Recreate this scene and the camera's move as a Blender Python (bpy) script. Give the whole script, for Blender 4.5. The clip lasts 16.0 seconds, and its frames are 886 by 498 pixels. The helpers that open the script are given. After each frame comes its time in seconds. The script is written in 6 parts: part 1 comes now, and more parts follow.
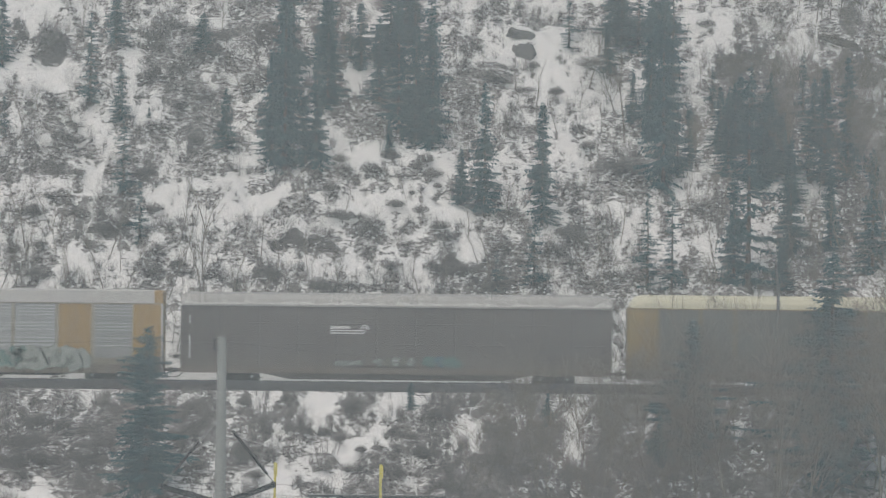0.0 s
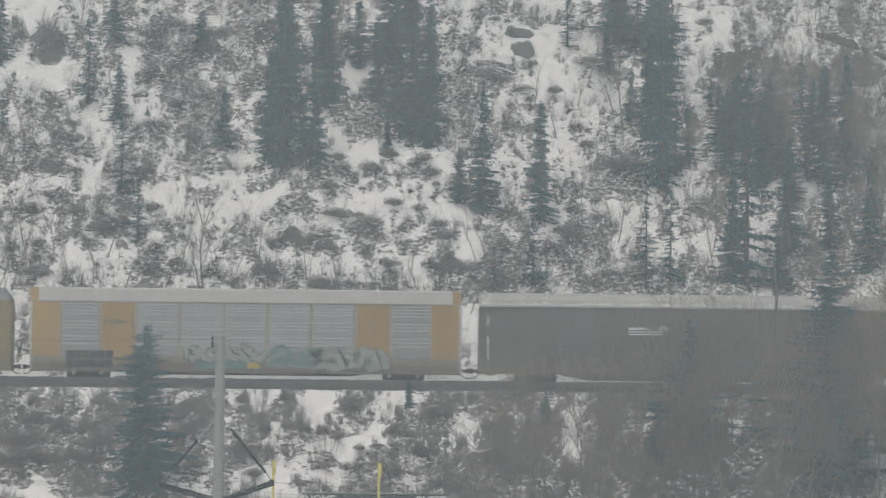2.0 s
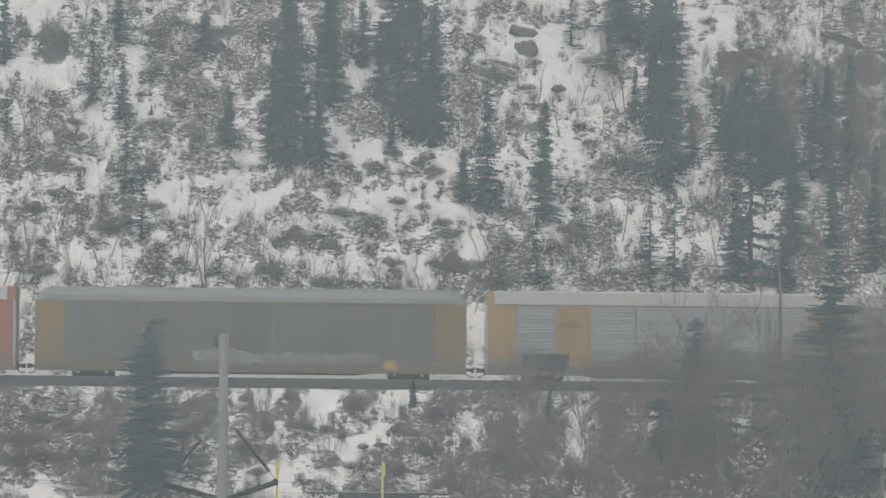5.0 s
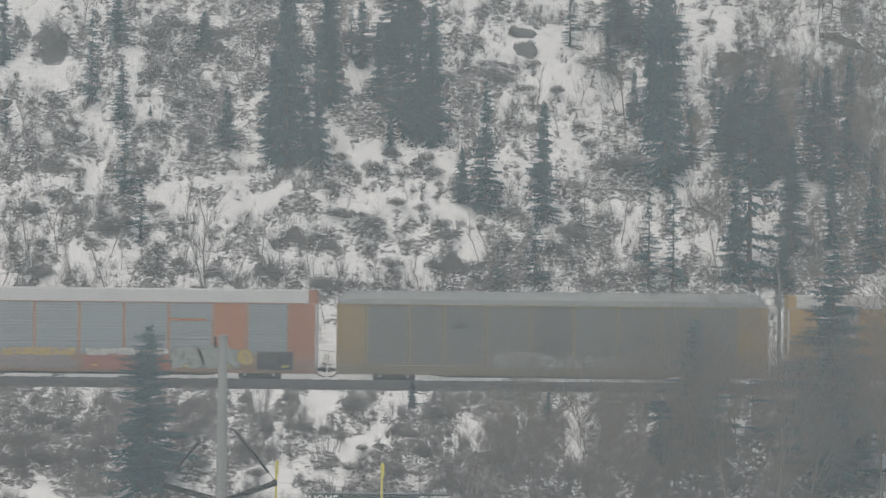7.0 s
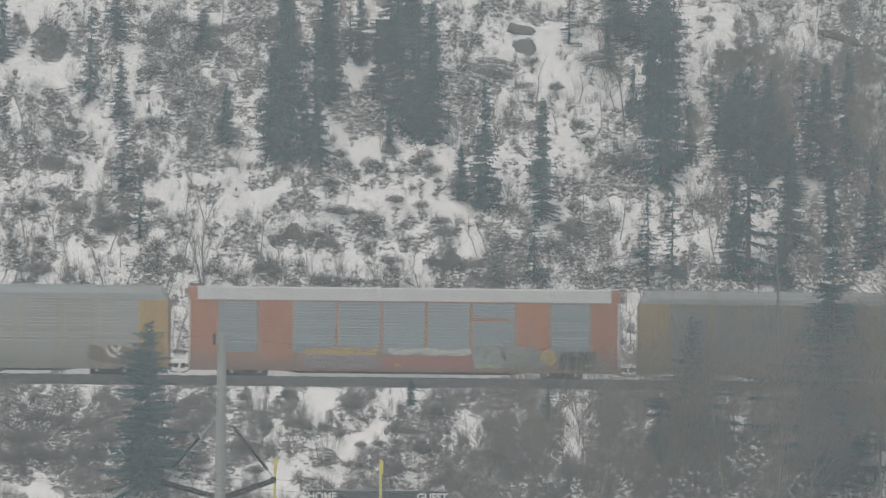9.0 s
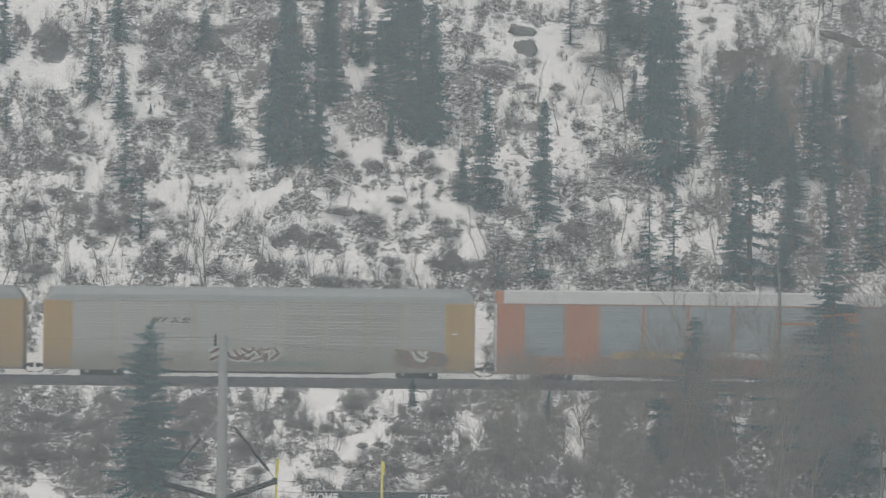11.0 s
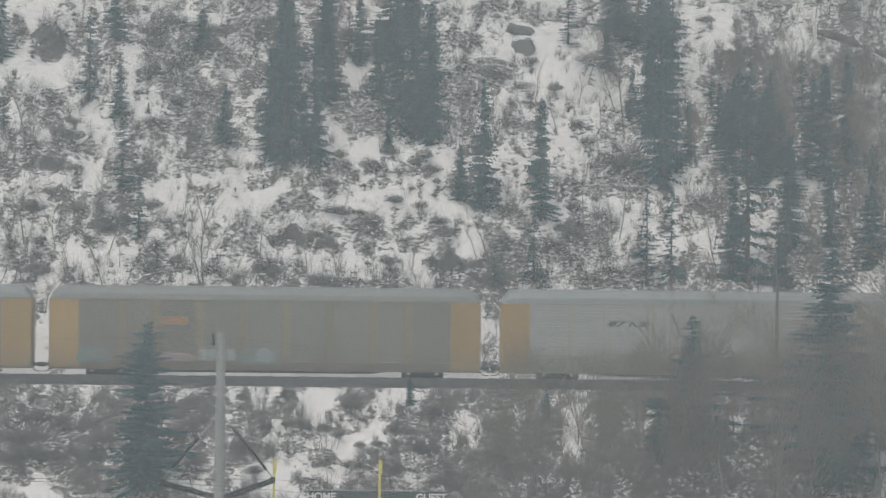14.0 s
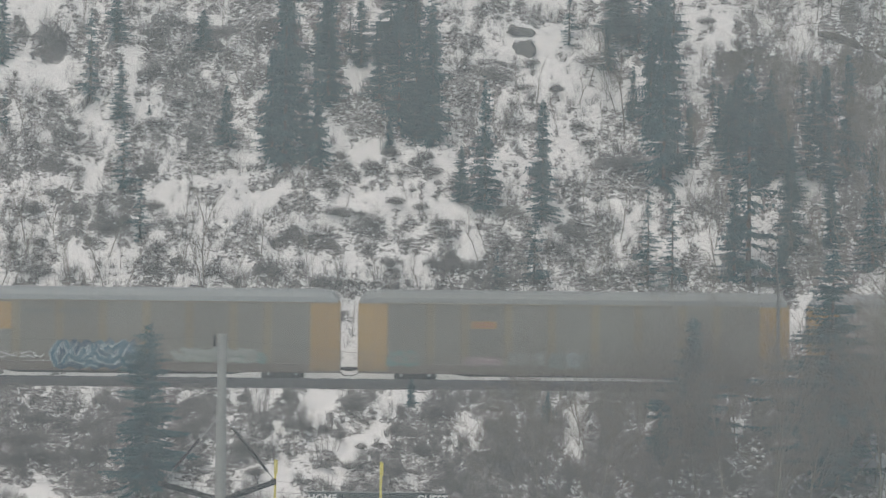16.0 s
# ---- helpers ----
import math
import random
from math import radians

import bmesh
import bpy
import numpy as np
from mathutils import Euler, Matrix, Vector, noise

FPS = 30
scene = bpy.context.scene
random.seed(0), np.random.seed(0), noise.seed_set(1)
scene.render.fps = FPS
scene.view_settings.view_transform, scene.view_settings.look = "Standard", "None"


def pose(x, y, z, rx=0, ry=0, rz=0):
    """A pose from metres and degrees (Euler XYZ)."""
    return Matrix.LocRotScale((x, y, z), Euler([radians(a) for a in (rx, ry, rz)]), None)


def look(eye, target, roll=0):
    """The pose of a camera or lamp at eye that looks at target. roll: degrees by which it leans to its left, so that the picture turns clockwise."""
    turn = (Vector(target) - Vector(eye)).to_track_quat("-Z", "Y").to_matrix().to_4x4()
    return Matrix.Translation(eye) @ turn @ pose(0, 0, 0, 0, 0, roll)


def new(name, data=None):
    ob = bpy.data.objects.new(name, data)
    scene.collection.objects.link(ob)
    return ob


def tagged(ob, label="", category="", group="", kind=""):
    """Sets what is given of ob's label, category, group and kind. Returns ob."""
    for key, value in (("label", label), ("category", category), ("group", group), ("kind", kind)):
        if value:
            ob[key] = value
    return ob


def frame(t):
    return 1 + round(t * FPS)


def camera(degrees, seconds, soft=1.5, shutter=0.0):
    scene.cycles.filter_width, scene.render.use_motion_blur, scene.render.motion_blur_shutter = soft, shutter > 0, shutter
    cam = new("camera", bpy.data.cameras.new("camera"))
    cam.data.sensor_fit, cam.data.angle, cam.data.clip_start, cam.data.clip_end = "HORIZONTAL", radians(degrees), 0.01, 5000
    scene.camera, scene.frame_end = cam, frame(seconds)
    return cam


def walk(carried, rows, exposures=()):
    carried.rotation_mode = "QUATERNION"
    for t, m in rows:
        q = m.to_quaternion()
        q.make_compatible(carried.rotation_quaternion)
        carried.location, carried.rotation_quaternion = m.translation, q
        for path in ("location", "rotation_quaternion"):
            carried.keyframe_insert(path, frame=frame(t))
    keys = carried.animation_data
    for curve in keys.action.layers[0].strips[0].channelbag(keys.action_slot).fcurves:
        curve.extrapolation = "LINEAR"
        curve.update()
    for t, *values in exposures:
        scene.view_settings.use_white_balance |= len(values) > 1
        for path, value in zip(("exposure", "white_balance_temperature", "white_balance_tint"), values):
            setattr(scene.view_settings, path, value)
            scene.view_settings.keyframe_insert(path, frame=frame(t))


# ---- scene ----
EYE_Z = 13.25          # the eye is level with the crest of the ballast
RAIL_Z = 13.0          # top of the rails
SHUTTER = 0.4

# ---- camera: long lens on a tripod behind an added haze pane, trembling a little ----
cam = camera(10.74, 16.0, soft=1.2, shutter=SHUTTER)
DRIFT = [  # seconds, metres sideways and up on a plane 300 m away
    (0.0, 0.0, 0.0), (0.5, -0.045, -0.01), (1.0, -0.005, -0.055), (1.5, 0.0, -0.055), (2.0, 0.105, -0.11),
    (2.5, 0.055, -0.145), (3.0, 0.0, -0.16), (3.5, 0.0, -0.11), (4.0, -0.065, -0.14), (5.2, -0.14, -0.17),
    (6.5, -0.19, -0.18), (7.0, -0.075, -0.11), (7.5, -0.11, -0.275), (8.0, -0.225, -0.385), (8.5, -0.205, -0.37),
    (9.0, 0.0, -0.295), (10.2, -0.07, -0.25), (11.5, -0.12, -0.22), (12.0, -0.165, -0.275), (12.5, -0.055, -0.35),
    (13.0, -0.055, -0.42)]
DRIFT += [(13.5, 0.04, -0.455), (14.0, 0.055, -0.275), (14.5, -0.11, -0.265), (15.0, 0.0, -0.165),
          (15.5, 0.0, -0.185), (16.0, -0.015, -0.175)]
walk(cam, [(t, look((0, 0, EYE_Z), (dx, 300, EYE_Z + 8.49 + dz), 0.6)) for t, dx, dz in DRIFT],
     exposures=[(0.0, -0.55, 6580, 6), (16.0, -0.55, 6580, 6)])

# ---- light: an overcast winter sky ----
world = bpy.data.worlds.new("overcast_sky")
scene.world = world
world.use_nodes = True
wn = world.node_tree.nodes
sky = wn.new("ShaderNodeTexSky")
sky.sky_type, sky.sun_disc = "NISHITA", False
sky.sun_elevation, sky.sun_rotation = radians(58), radians(199)
sky.air_density, sky.dust_density, sky.ozone_density = 0.6, 6.0, 0.6
world.node_tree.links.new(sky.outputs[0], wn["Background"].inputs[0])
wn["Background"].inputs[1].default_value = 0.12
sun = new("sun", bpy.data.lights.new("sun", "SUN"))
sun.data.energy, sun.data.angle, sun.data.color = 0.8, radians(40), (1.0, 0.98, 0.95)
sun.matrix_basis = look((-60, -170, 290), (0, 0, 0))


# ---- materials ----
def tree_of(name):
    m = bpy.data.materials.new(name)
    m.use_nodes = True
    nt = m.node_tree
    return m, nt, nt.nodes["Principled BSDF"]


def link(nt, a, b):
    nt.links.new(a, b)


def noise_node(nt, scale, detail=4.0, rough=0.6, vec=None, stretch=None):
    n = nt.nodes.new("ShaderNodeTexNoise")
    n.inputs["Scale"].default_value, n.inputs["Detail"].default_value, n.inputs["Roughness"].default_value = scale, detail, rough
    if vec is not None:
        if stretch:
            mp = nt.nodes.new("ShaderNodeMapping")
            mp.inputs["Scale"].default_value = stretch
            link(nt, vec, mp.inputs["Vector"])
            vec = mp.outputs[0]
        link(nt, vec, n.inputs["Vector"])
    return n


def ramp(nt, value, stops):
    r = nt.nodes.new("ShaderNodeValToRGB")
    e = r.color_ramp.elements
    while len(e) < len(stops):
        e.new(0.5)
    for el, (p, c) in zip(e, stops):
        el.position, el.color = p, (*c, 1) if len(c) == 3 else c
    link(nt, value, r.inputs[0])
    return r.outputs[0]


def mix(nt, fac, a, b, kind="MIX"):
    n = nt.nodes.new("ShaderNodeMix")
    n.data_type, n.blend_type = "RGBA", kind
    for socket, v in ((n.inputs[0], fac), (n.inputs[6], a), (n.inputs[7], b)):
        if isinstance(v, (int, float)):
            socket.default_value = v
        elif isinstance(v, tuple):
            socket.default_value = (*v, 1)
        else:
            link(nt, v, socket)
    return n.outputs[2]


def coords(nt):
    return nt.nodes.new("ShaderNodeTexCoord").outputs["Object"]


def plain(name, colour, rough=0.7, metal=0.0, vary=0.25, scale=3.0, fine=30.0, bump=0.15, shine=0.5):
    """A worn surface: one colour, varied at two scales, with fine relief."""
    m, nt, b = tree_of(name)
    v = coords(nt)
    big, small = noise_node(nt, scale, 3, 0.6, v), noise_node(nt, fine, 4, 0.7, v)
    lo, hi = tuple(c * (1 - vary) for c in colour), tuple(min(1, c * (1 + vary)) for c in colour)
    c1 = ramp(nt, big.outputs[0], [(0.3, lo), (0.7, hi)])
    c2 = mix(nt, 0.35, c1, mix(nt, small.outputs[0], lo, hi))
    link(nt, c2, b.inputs["Base Color"])
    b.inputs["Roughness"].default_value, b.inputs["Metallic"].default_value = rough, metal
    bp = nt.nodes.new("ShaderNodeBump")
    b.inputs["Specular IOR Level"].default_value = shine
    bp.inputs["Strength"].default_value, bp.inputs["Distance"].default_value = bump, 0.02
    link(nt, small.outputs[0], bp.inputs["Height"])
    link(nt, bp.outputs[0], b.inputs["Normal"])
    return m


def car_paint(name, colour, grime=0.5, grime_colour=(0.10, 0.085, 0.07), rough=0.6, metal=0.0):
    """Railway paint: faded in patches, streaked by rain, dusty towards the sill as thrown dirt is."""
    m, nt, b = tree_of(name)
    v = coords(nt)
    patch = noise_node(nt, 0.6, 4, 0.6, v)
    streak = noise_node(nt, 1.0, 5, 0.65, v, (5.0, 5.0, 0.35))
    fine = noise_node(nt, 14.0, 4, 0.7, v)
    faded = tuple(0.85 * c + 0.15 * 0.33 for c in colour)
    c0 = ramp(nt, patch.outputs[0], [(0.3, colour), (0.75, faded)])
    info = nt.nodes.new("ShaderNodeObjectInfo")      # sheets weather each at their own pace
    tone = ramp(nt, info.outputs["Random"], [(0.0, (0.84, 0.83, 0.82)), (0.5, (1.0, 1.0, 1.0)), (1.0, (1.10, 1.13, 1.16))])
    c1 = mix(nt, 1.0, c0, tone, "MULTIPLY")
    s = ramp(nt, streak.outputs[0], [(0.45, (0, 0, 0)), (0.8, (grime, grime, grime))])
    c2 = mix(nt, s, c1, grime_colour)
    f = ramp(nt, fine.outputs[0], [(0.5, (0, 0, 0)), (0.85, (0.35 * grime,) * 3)])
    c3 = mix(nt, f, c2, grime_colour)
    sep = nt.nodes.new("ShaderNodeSeparateXYZ")
    link(nt, v, sep.inputs[0])
    splash = nt.nodes.new("ShaderNodeMath")          # dirt thrown up by the wheels, in uneven plumes
    splash.operation = "MULTIPLY_ADD"
    link(nt, noise_node(nt, 0.9, 4, 0.6, v, (1.0, 1.0, 0.5)).outputs[0], splash.inputs[0])
    splash.inputs[1].default_value = -2.6
    link(nt, sep.outputs["Z"], splash.inputs[2])
    low = nt.nodes.new("ShaderNodeMapRange")
    low.inputs["From Min"].default_value, low.inputs["From Max"].default_value = -0.2, 0.9
    low.inputs["To Min"].default_value, low.inputs["To Max"].default_value = 0.42, 0.0
    link(nt, splash.outputs[0], low.inputs["Value"])
    c4 = mix(nt, low.outputs[0], c3, (0.185, 0.158, 0.132))
    link(nt, c4, b.inputs["Base Color"])
    b.inputs["Roughness"].default_value, b.inputs["Metallic"].default_value = rough, metal
    bp = nt.nodes.new("ShaderNodeBump")
    bp.inputs["Strength"].default_value, bp.inputs["Distance"].default_value = 0.2, 0.02
    link(nt, streak.outputs[0], bp.inputs["Height"])
    link(nt, bp.outputs[0], b.inputs["Normal"])
    return m


def snow_ground():
    """Snow over dead grass, brush litter and stony earth; the attribute "bare" says where it has gone."""
    m, nt, b = tree_of("snow_and_earth")
    v = coords(nt)
    at = nt.nodes.new("ShaderNodeAttribute")
    at.attribute_name = "bare"
    n1 = noise_node(nt, 0.85, 4, 0.6, v, (0.75, 0.9, 1.5))
    n2 = noise_node(nt, 3.3, 5, 0.62, v, (0.75, 0.9, 1.5))
    add = nt.nodes.new("ShaderNodeMath")
    add.operation = "MULTIPLY_ADD"
    link(nt, n1.outputs[0], add.inputs[0])
    add.inputs[1].default_value = 1.5
    link(nt, at.outputs["Fac"], add.inputs[2])
    add2 = nt.nodes.new("ShaderNodeMath")
    add2.operation = "MULTIPLY_ADD"
    link(nt, n2.outputs[0], add2.inputs[0])
    add2.inputs[1].default_value = 2.6
    link(nt, add.outputs[0], add2.inputs[2])
    mr = nt.nodes.new("ShaderNodeMapRange")
    mr.inputs["From Min"].default_value, mr.inputs["From Max"].default_value = 2.50, 2.70
    link(nt, add2.outputs[0], mr.inputs["Value"])
    fleck = noise_node(nt, 3.6, 5, 0.65, v, (0.8, 1.0, 1.4))
    gap = nt.nodes.new("ShaderNodeMapRange")
    gap.inputs["From Min"].default_value, gap.inputs["From Max"].default_value = 0.34, 0.54
    gap.inputs["To Min"].default_value = 0.1
    link(nt, fleck.outputs[0], gap.inputs["Value"])
    solid = nt.nodes.new("ShaderNodeMapRange")
    solid.inputs["From Min"].default_value, solid.inputs["From Max"].default_value = 1.0, 1.2
    link(nt, at.outputs["Fac"], solid.inputs["Value"])
    fill = nt.nodes.new("ShaderNodeMath")
    fill.operation = "MAXIMUM"
    link(nt, gap.outputs[0], fill.inputs[0])
    link(nt, solid.outputs[0], fill.inputs[1])
    both = nt.nodes.new("ShaderNodeMath")
    both.operation = "MULTIPLY"
    link(nt, mr.outputs[0], both.inputs[0])
    link(nt, fill.outputs[0], both.inputs[1])
    mask = both.outputs[0]
    earth_n = noise_node(nt, 3.0, 5, 0.6, v)
    earth = ramp(nt, earth_n.outputs[0], [(0.25, (0.04, 0.035, 0.036)), (0.5, (0.08, 0.071, 0.071)), (0.75, (0.14, 0.126, 0.124))])
    snow_n = noise_node(nt, 1.6, 4, 0.6, v)
    snow = ramp(nt, snow_n.outputs[0], [(0.3, (0.83, 0.845, 0.86)), (0.7, (0.92, 0.92, 0.92))])
    link(nt, mix(nt, mask, snow, earth), b.inputs["Base Color"])
    b.inputs["Roughness"].default_value = 0.85
    bp = nt.nodes.new("ShaderNodeBump")
    bp.inputs["Strength"].default_value, bp.inputs["Distance"].default_value = 0.5, 0.08
    link(nt, n2.outputs[0], bp.inputs["Height"])
    link(nt, bp.outputs[0], b.inputs["Normal"])
    return m


def snowy_rock():
    """Grey layered stone; snow has settled where it faces up."""
    m, nt, b = tree_of("snow_dusted_rock")
    v = coords(nt)
    big, small = noise_node(nt, 2.2, 5, 0.7, v, (1, 1, 3)), noise_node(nt, 9.0, 4, 0.7, v)
    stone = ramp(nt, big.outputs[0], [(0.3, (0.075, 0.07, 0.068)), (0.7, (0.19, 0.18, 0.175))])
    geo, sep = nt.nodes.new("ShaderNodeNewGeometry"), nt.nodes.new("ShaderNodeSeparateXYZ")
    link(nt, geo.outputs["Normal"], sep.inputs[0])
    up = nt.nodes.new("ShaderNodeMath")
    up.operation = "MULTIPLY_ADD"
    link(nt, small.outputs[0], up.inputs[0])
    up.inputs[1].default_value = 0.9
    link(nt, sep.outputs["Z"], up.inputs[2])
    lies = nt.nodes.new("ShaderNodeMapRange")
    lies.inputs["From Min"].default_value, lies.inputs["From Max"].default_value = 1.05, 1.2
    link(nt, up.outputs[0], lies.inputs["Value"])
    link(nt, mix(nt, lies.outputs[0], stone, (0.85, 0.86, 0.87)), b.inputs["Base Color"])
    b.inputs["Roughness"].default_value = 0.9
    return m


def air_haze_veil():
    """Pane added before the camera: its pale scatter stands in for haze in the air."""
    m, nt, b = tree_of("air_haze_stand_in")
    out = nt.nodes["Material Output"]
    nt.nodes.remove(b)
    clear, veil = nt.nodes.new("ShaderNodeBsdfTransparent"), nt.nodes.new("ShaderNodeBsdfTranslucent")
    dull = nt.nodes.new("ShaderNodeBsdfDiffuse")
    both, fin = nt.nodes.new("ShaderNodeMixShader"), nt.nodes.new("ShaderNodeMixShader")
    veil.inputs[0].default_value = dull.inputs[0].default_value = (0.66, 0.76, 0.77, 1)
    link(nt, veil.outputs[0], both.inputs[1])
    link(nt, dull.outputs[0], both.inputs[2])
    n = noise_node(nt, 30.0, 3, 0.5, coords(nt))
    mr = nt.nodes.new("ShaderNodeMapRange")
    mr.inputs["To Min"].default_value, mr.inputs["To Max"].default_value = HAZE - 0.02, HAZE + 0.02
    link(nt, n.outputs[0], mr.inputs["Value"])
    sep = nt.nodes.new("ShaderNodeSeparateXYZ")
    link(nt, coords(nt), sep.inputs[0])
    fall = nt.nodes.new("ShaderNodeMapRange")     # haze made thinner towards the bottom of the view
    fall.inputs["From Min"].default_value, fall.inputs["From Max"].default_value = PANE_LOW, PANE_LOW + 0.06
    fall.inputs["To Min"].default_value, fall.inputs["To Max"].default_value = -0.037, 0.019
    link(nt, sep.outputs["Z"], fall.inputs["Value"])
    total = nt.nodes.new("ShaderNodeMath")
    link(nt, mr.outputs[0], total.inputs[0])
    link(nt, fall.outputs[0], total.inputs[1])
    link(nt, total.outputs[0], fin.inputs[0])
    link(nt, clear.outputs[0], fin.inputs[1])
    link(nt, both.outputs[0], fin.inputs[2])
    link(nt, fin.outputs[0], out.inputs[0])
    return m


# Strength of the imitated haze; height on the pane where the view ends below.
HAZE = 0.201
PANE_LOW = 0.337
M = {
    "ground": snow_ground(),
    "haze_veil": air_haze_veil(),
    "wall": plain("painted_wall", (0.7, 0.69, 0.66), 0.8),
    "frame": plain("haze_screen_frame_paint", (0.75, 0.75, 0.73), 0.5),
    "ballast": plain("crushed_rock", (0.048, 0.047, 0.053), 0.9, vary=0.5, scale=4, fine=18, bump=0.9),
    "tie": plain("creosoted_timber", (0.06, 0.05, 0.042), 0.85),
    "rail": plain("rail_steel", (0.16, 0.13, 0.11), 0.5, 0.6),
    "needles": plain("spruce_needles", (0.003, 0.088, 0.108), 0.75, vary=0.4, scale=2.0, fine=12),
    "bark": plain("spruce_bark", (0.085, 0.07, 0.06), 0.9, vary=0.35),
    "twig": plain("bare_twigs", (0.142, 0.118, 0.094), 0.85, vary=0.35),
    "brush": plain("leafless_brush", (0.125, 0.112, 0.112), 0.9, vary=0.5, scale=0.7),
    "bank_brush": plain("brown_bank_brush", (0.155, 0.142, 0.142), 0.9, vary=0.5, scale=0.7),
    "rust": plain("rusty_brown_twigs", (0.15, 0.105, 0.075), 0.85, vary=0.3),
    "aspen": plain("aspen_bark", (0.18, 0.165, 0.143), 0.85, vary=0.4),
    "rock": snowy_rock(),
    "snow": plain("settled_snow", (0.91, 0.92, 0.93), 0.85, vary=0.04),
    "pole": plain("weathered_grey_pole", (0.255, 0.268, 0.262), 0.8, vary=0.12),
    "old_wood": plain("old_pole_wood", (0.15, 0.155, 0.155), 0.9),
    "black": plain("black_rubber", (0.012, 0.012, 0.013), 0.95, shine=0.08),
    "wire": plain("stranded_wire", (0.10, 0.10, 0.10), 0.6, 0.3),
    "goal": plain("yellow_goal_paint", (0.62, 0.55, 0.10), 0.5),
    "board": plain("dark_green_board", (0.018, 0.035, 0.038), 0.6),
    "white": plain("white_lettering", (0.75, 0.76, 0.76), 0.6, vary=0.08),
    "steel": plain("galvanised_steel", (0.30, 0.31, 0.31), 0.5, 0.5),
    "under": plain("undercarriage_grime", (0.022, 0.022, 0.024), 0.85, vary=0.4),
    "dark_steel": plain("brown_cast_steel", (0.032, 0.028, 0.026), 0.8, vary=0.4),
    "yellow": car_paint("faded_yellow_paint", (0.45, 0.285, 0.08), 0.45),
    "dull_yellow": car_paint("sooty_yellow_paint", (0.32, 0.22, 0.06), 0.7),
    "orange": car_paint("faded_orange_paint", (0.47, 0.16, 0.055), 0.4),
    "panel_light": car_paint("galvanised_panel", (0.36, 0.38, 0.39), 0.35, rough=0.5, metal=0.1),
    "panel_pale": car_paint("pale_grey_panel", (0.345, 0.355, 0.34), 0.4, rough=0.55),
    "panel_blue": car_paint("blue_grey_panel", (0.26, 0.31, 0.34), 0.3, rough=0.5, metal=0.1),
    "panel_dark": car_paint("sooty_grey_panel", (0.122, 0.130, 0.120), 0.6, (0.09, 0.085, 0.06)),
    "panel_mid": car_paint("weathered_grey_panel", (0.192, 0.186, 0.158), 0.6, (0.12, 0.11, 0.085)),
    "louvre": plain("bright_louvre", (0.48, 0.50, 0.51), 0.45, 0.1, vary=0.1),
    "louvre_soft": plain("soft_louvre", (0.42, 0.435, 0.43), 0.45, 0.1, vary=0.12),
    "louvre_dim": plain("dim_louvre", (0.355, 0.40, 0.42), 0.5, 0.1, vary=0.15),
    "roof_white": car_paint("white_roof_paint", (0.60, 0.60, 0.585), 0.3, (0.3, 0.29, 0.27)),
    "roof_grey": car_paint("zinc_roof", (0.275, 0.297, 0.303), 0.4, (0.17, 0.17, 0.17)),
    "roof_cream": car_paint("cream_roof_paint", (0.70, 0.66, 0.48), 0.3, (0.34, 0.32, 0.26)),
    "roof_snowy": car_paint("frosted_roof", (0.55, 0.55, 0.54), 0.9, (0.20, 0.19, 0.18)),
    "frost": plain("old_roof_frost", (0.62, 0.62, 0.615), 0.9, vary=0.3, scale=2.0),
    "post_faded": car_paint("faded_post_paint", (0.36, 0.34, 0.28), 0.5),
    "skirt_sooty": car_paint("sooty_skirt_paint", (0.20, 0.155, 0.078), 0.75, (0.10, 0.10, 0.09)),
    "post_sooty": car_paint("sooty_post_paint", (0.275, 0.205, 0.078), 0.7, (0.10, 0.10, 0.09)),
    "post_rust": car_paint("rusty_post_paint", (0.38, 0.22, 0.16), 0.5),
    "post_dim": car_paint("dim_post_paint", (0.235, 0.198, 0.118), 0.5),
    "post_pale": car_paint("pale_post_paint", (0.36, 0.36, 0.32), 0.4),
    "dusty_beige": car_paint("dusty_beige_sheet", (0.32, 0.295, 0.24), 0.5),
    "dusty_grey": car_paint("dusty_grey_sheet", (0.32, 0.315, 0.285), 0.5),
    "dusty_orange": car_paint("dusty_orange_sheet", (0.37, 0.155, 0.085), 0.6),
    "oxide": car_paint("oxide_brown_paint", (0.102, 0.083, 0.078), 0.6, (0.13, 0.132, 0.134)),
    "skirt": car_paint("dusty_brown_skirt", (0.17, 0.13, 0.11), 0.7),
    "g_sage": plain("graffiti_sage", (0.19, 0.215, 0.20), 0.6),
    "g_slate": plain("graffiti_slate", (0.10, 0.105, 0.105), 0.6),
    "g_navy": plain("graffiti_navy", (0.025, 0.075, 0.13), 0.6),
    "g_ice": plain("graffiti_pale_blue", (0.34, 0.42, 0.45), 0.6),
    "g_white": plain("graffiti_white", (0.55, 0.56, 0.54), 0.6),
    "g_mauve": plain("graffiti_mauve", (0.30, 0.245, 0.245), 0.6),
    "g_dark": plain("graffiti_dark", (0.022, 0.024, 0.028), 0.6),
    "g_pale": plain("graffiti_pale", (0.31, 0.345, 0.32), 0.6),
    "g_green": plain("graffiti_green", (0.13, 0.235, 0.215), 0.6),
    "g_blue": plain("graffiti_blue", (0.06, 0.15, 0.21), 0.6),
    "g_red": plain("graffiti_red", (0.34, 0.13, 0.10), 0.6),
    "g_maroon": plain("graffiti_dark_red", (0.14, 0.078, 0.074), 0.6),
    "g_yellow": plain("graffiti_yellow", (0.50, 0.36, 0.10), 0.6),
}


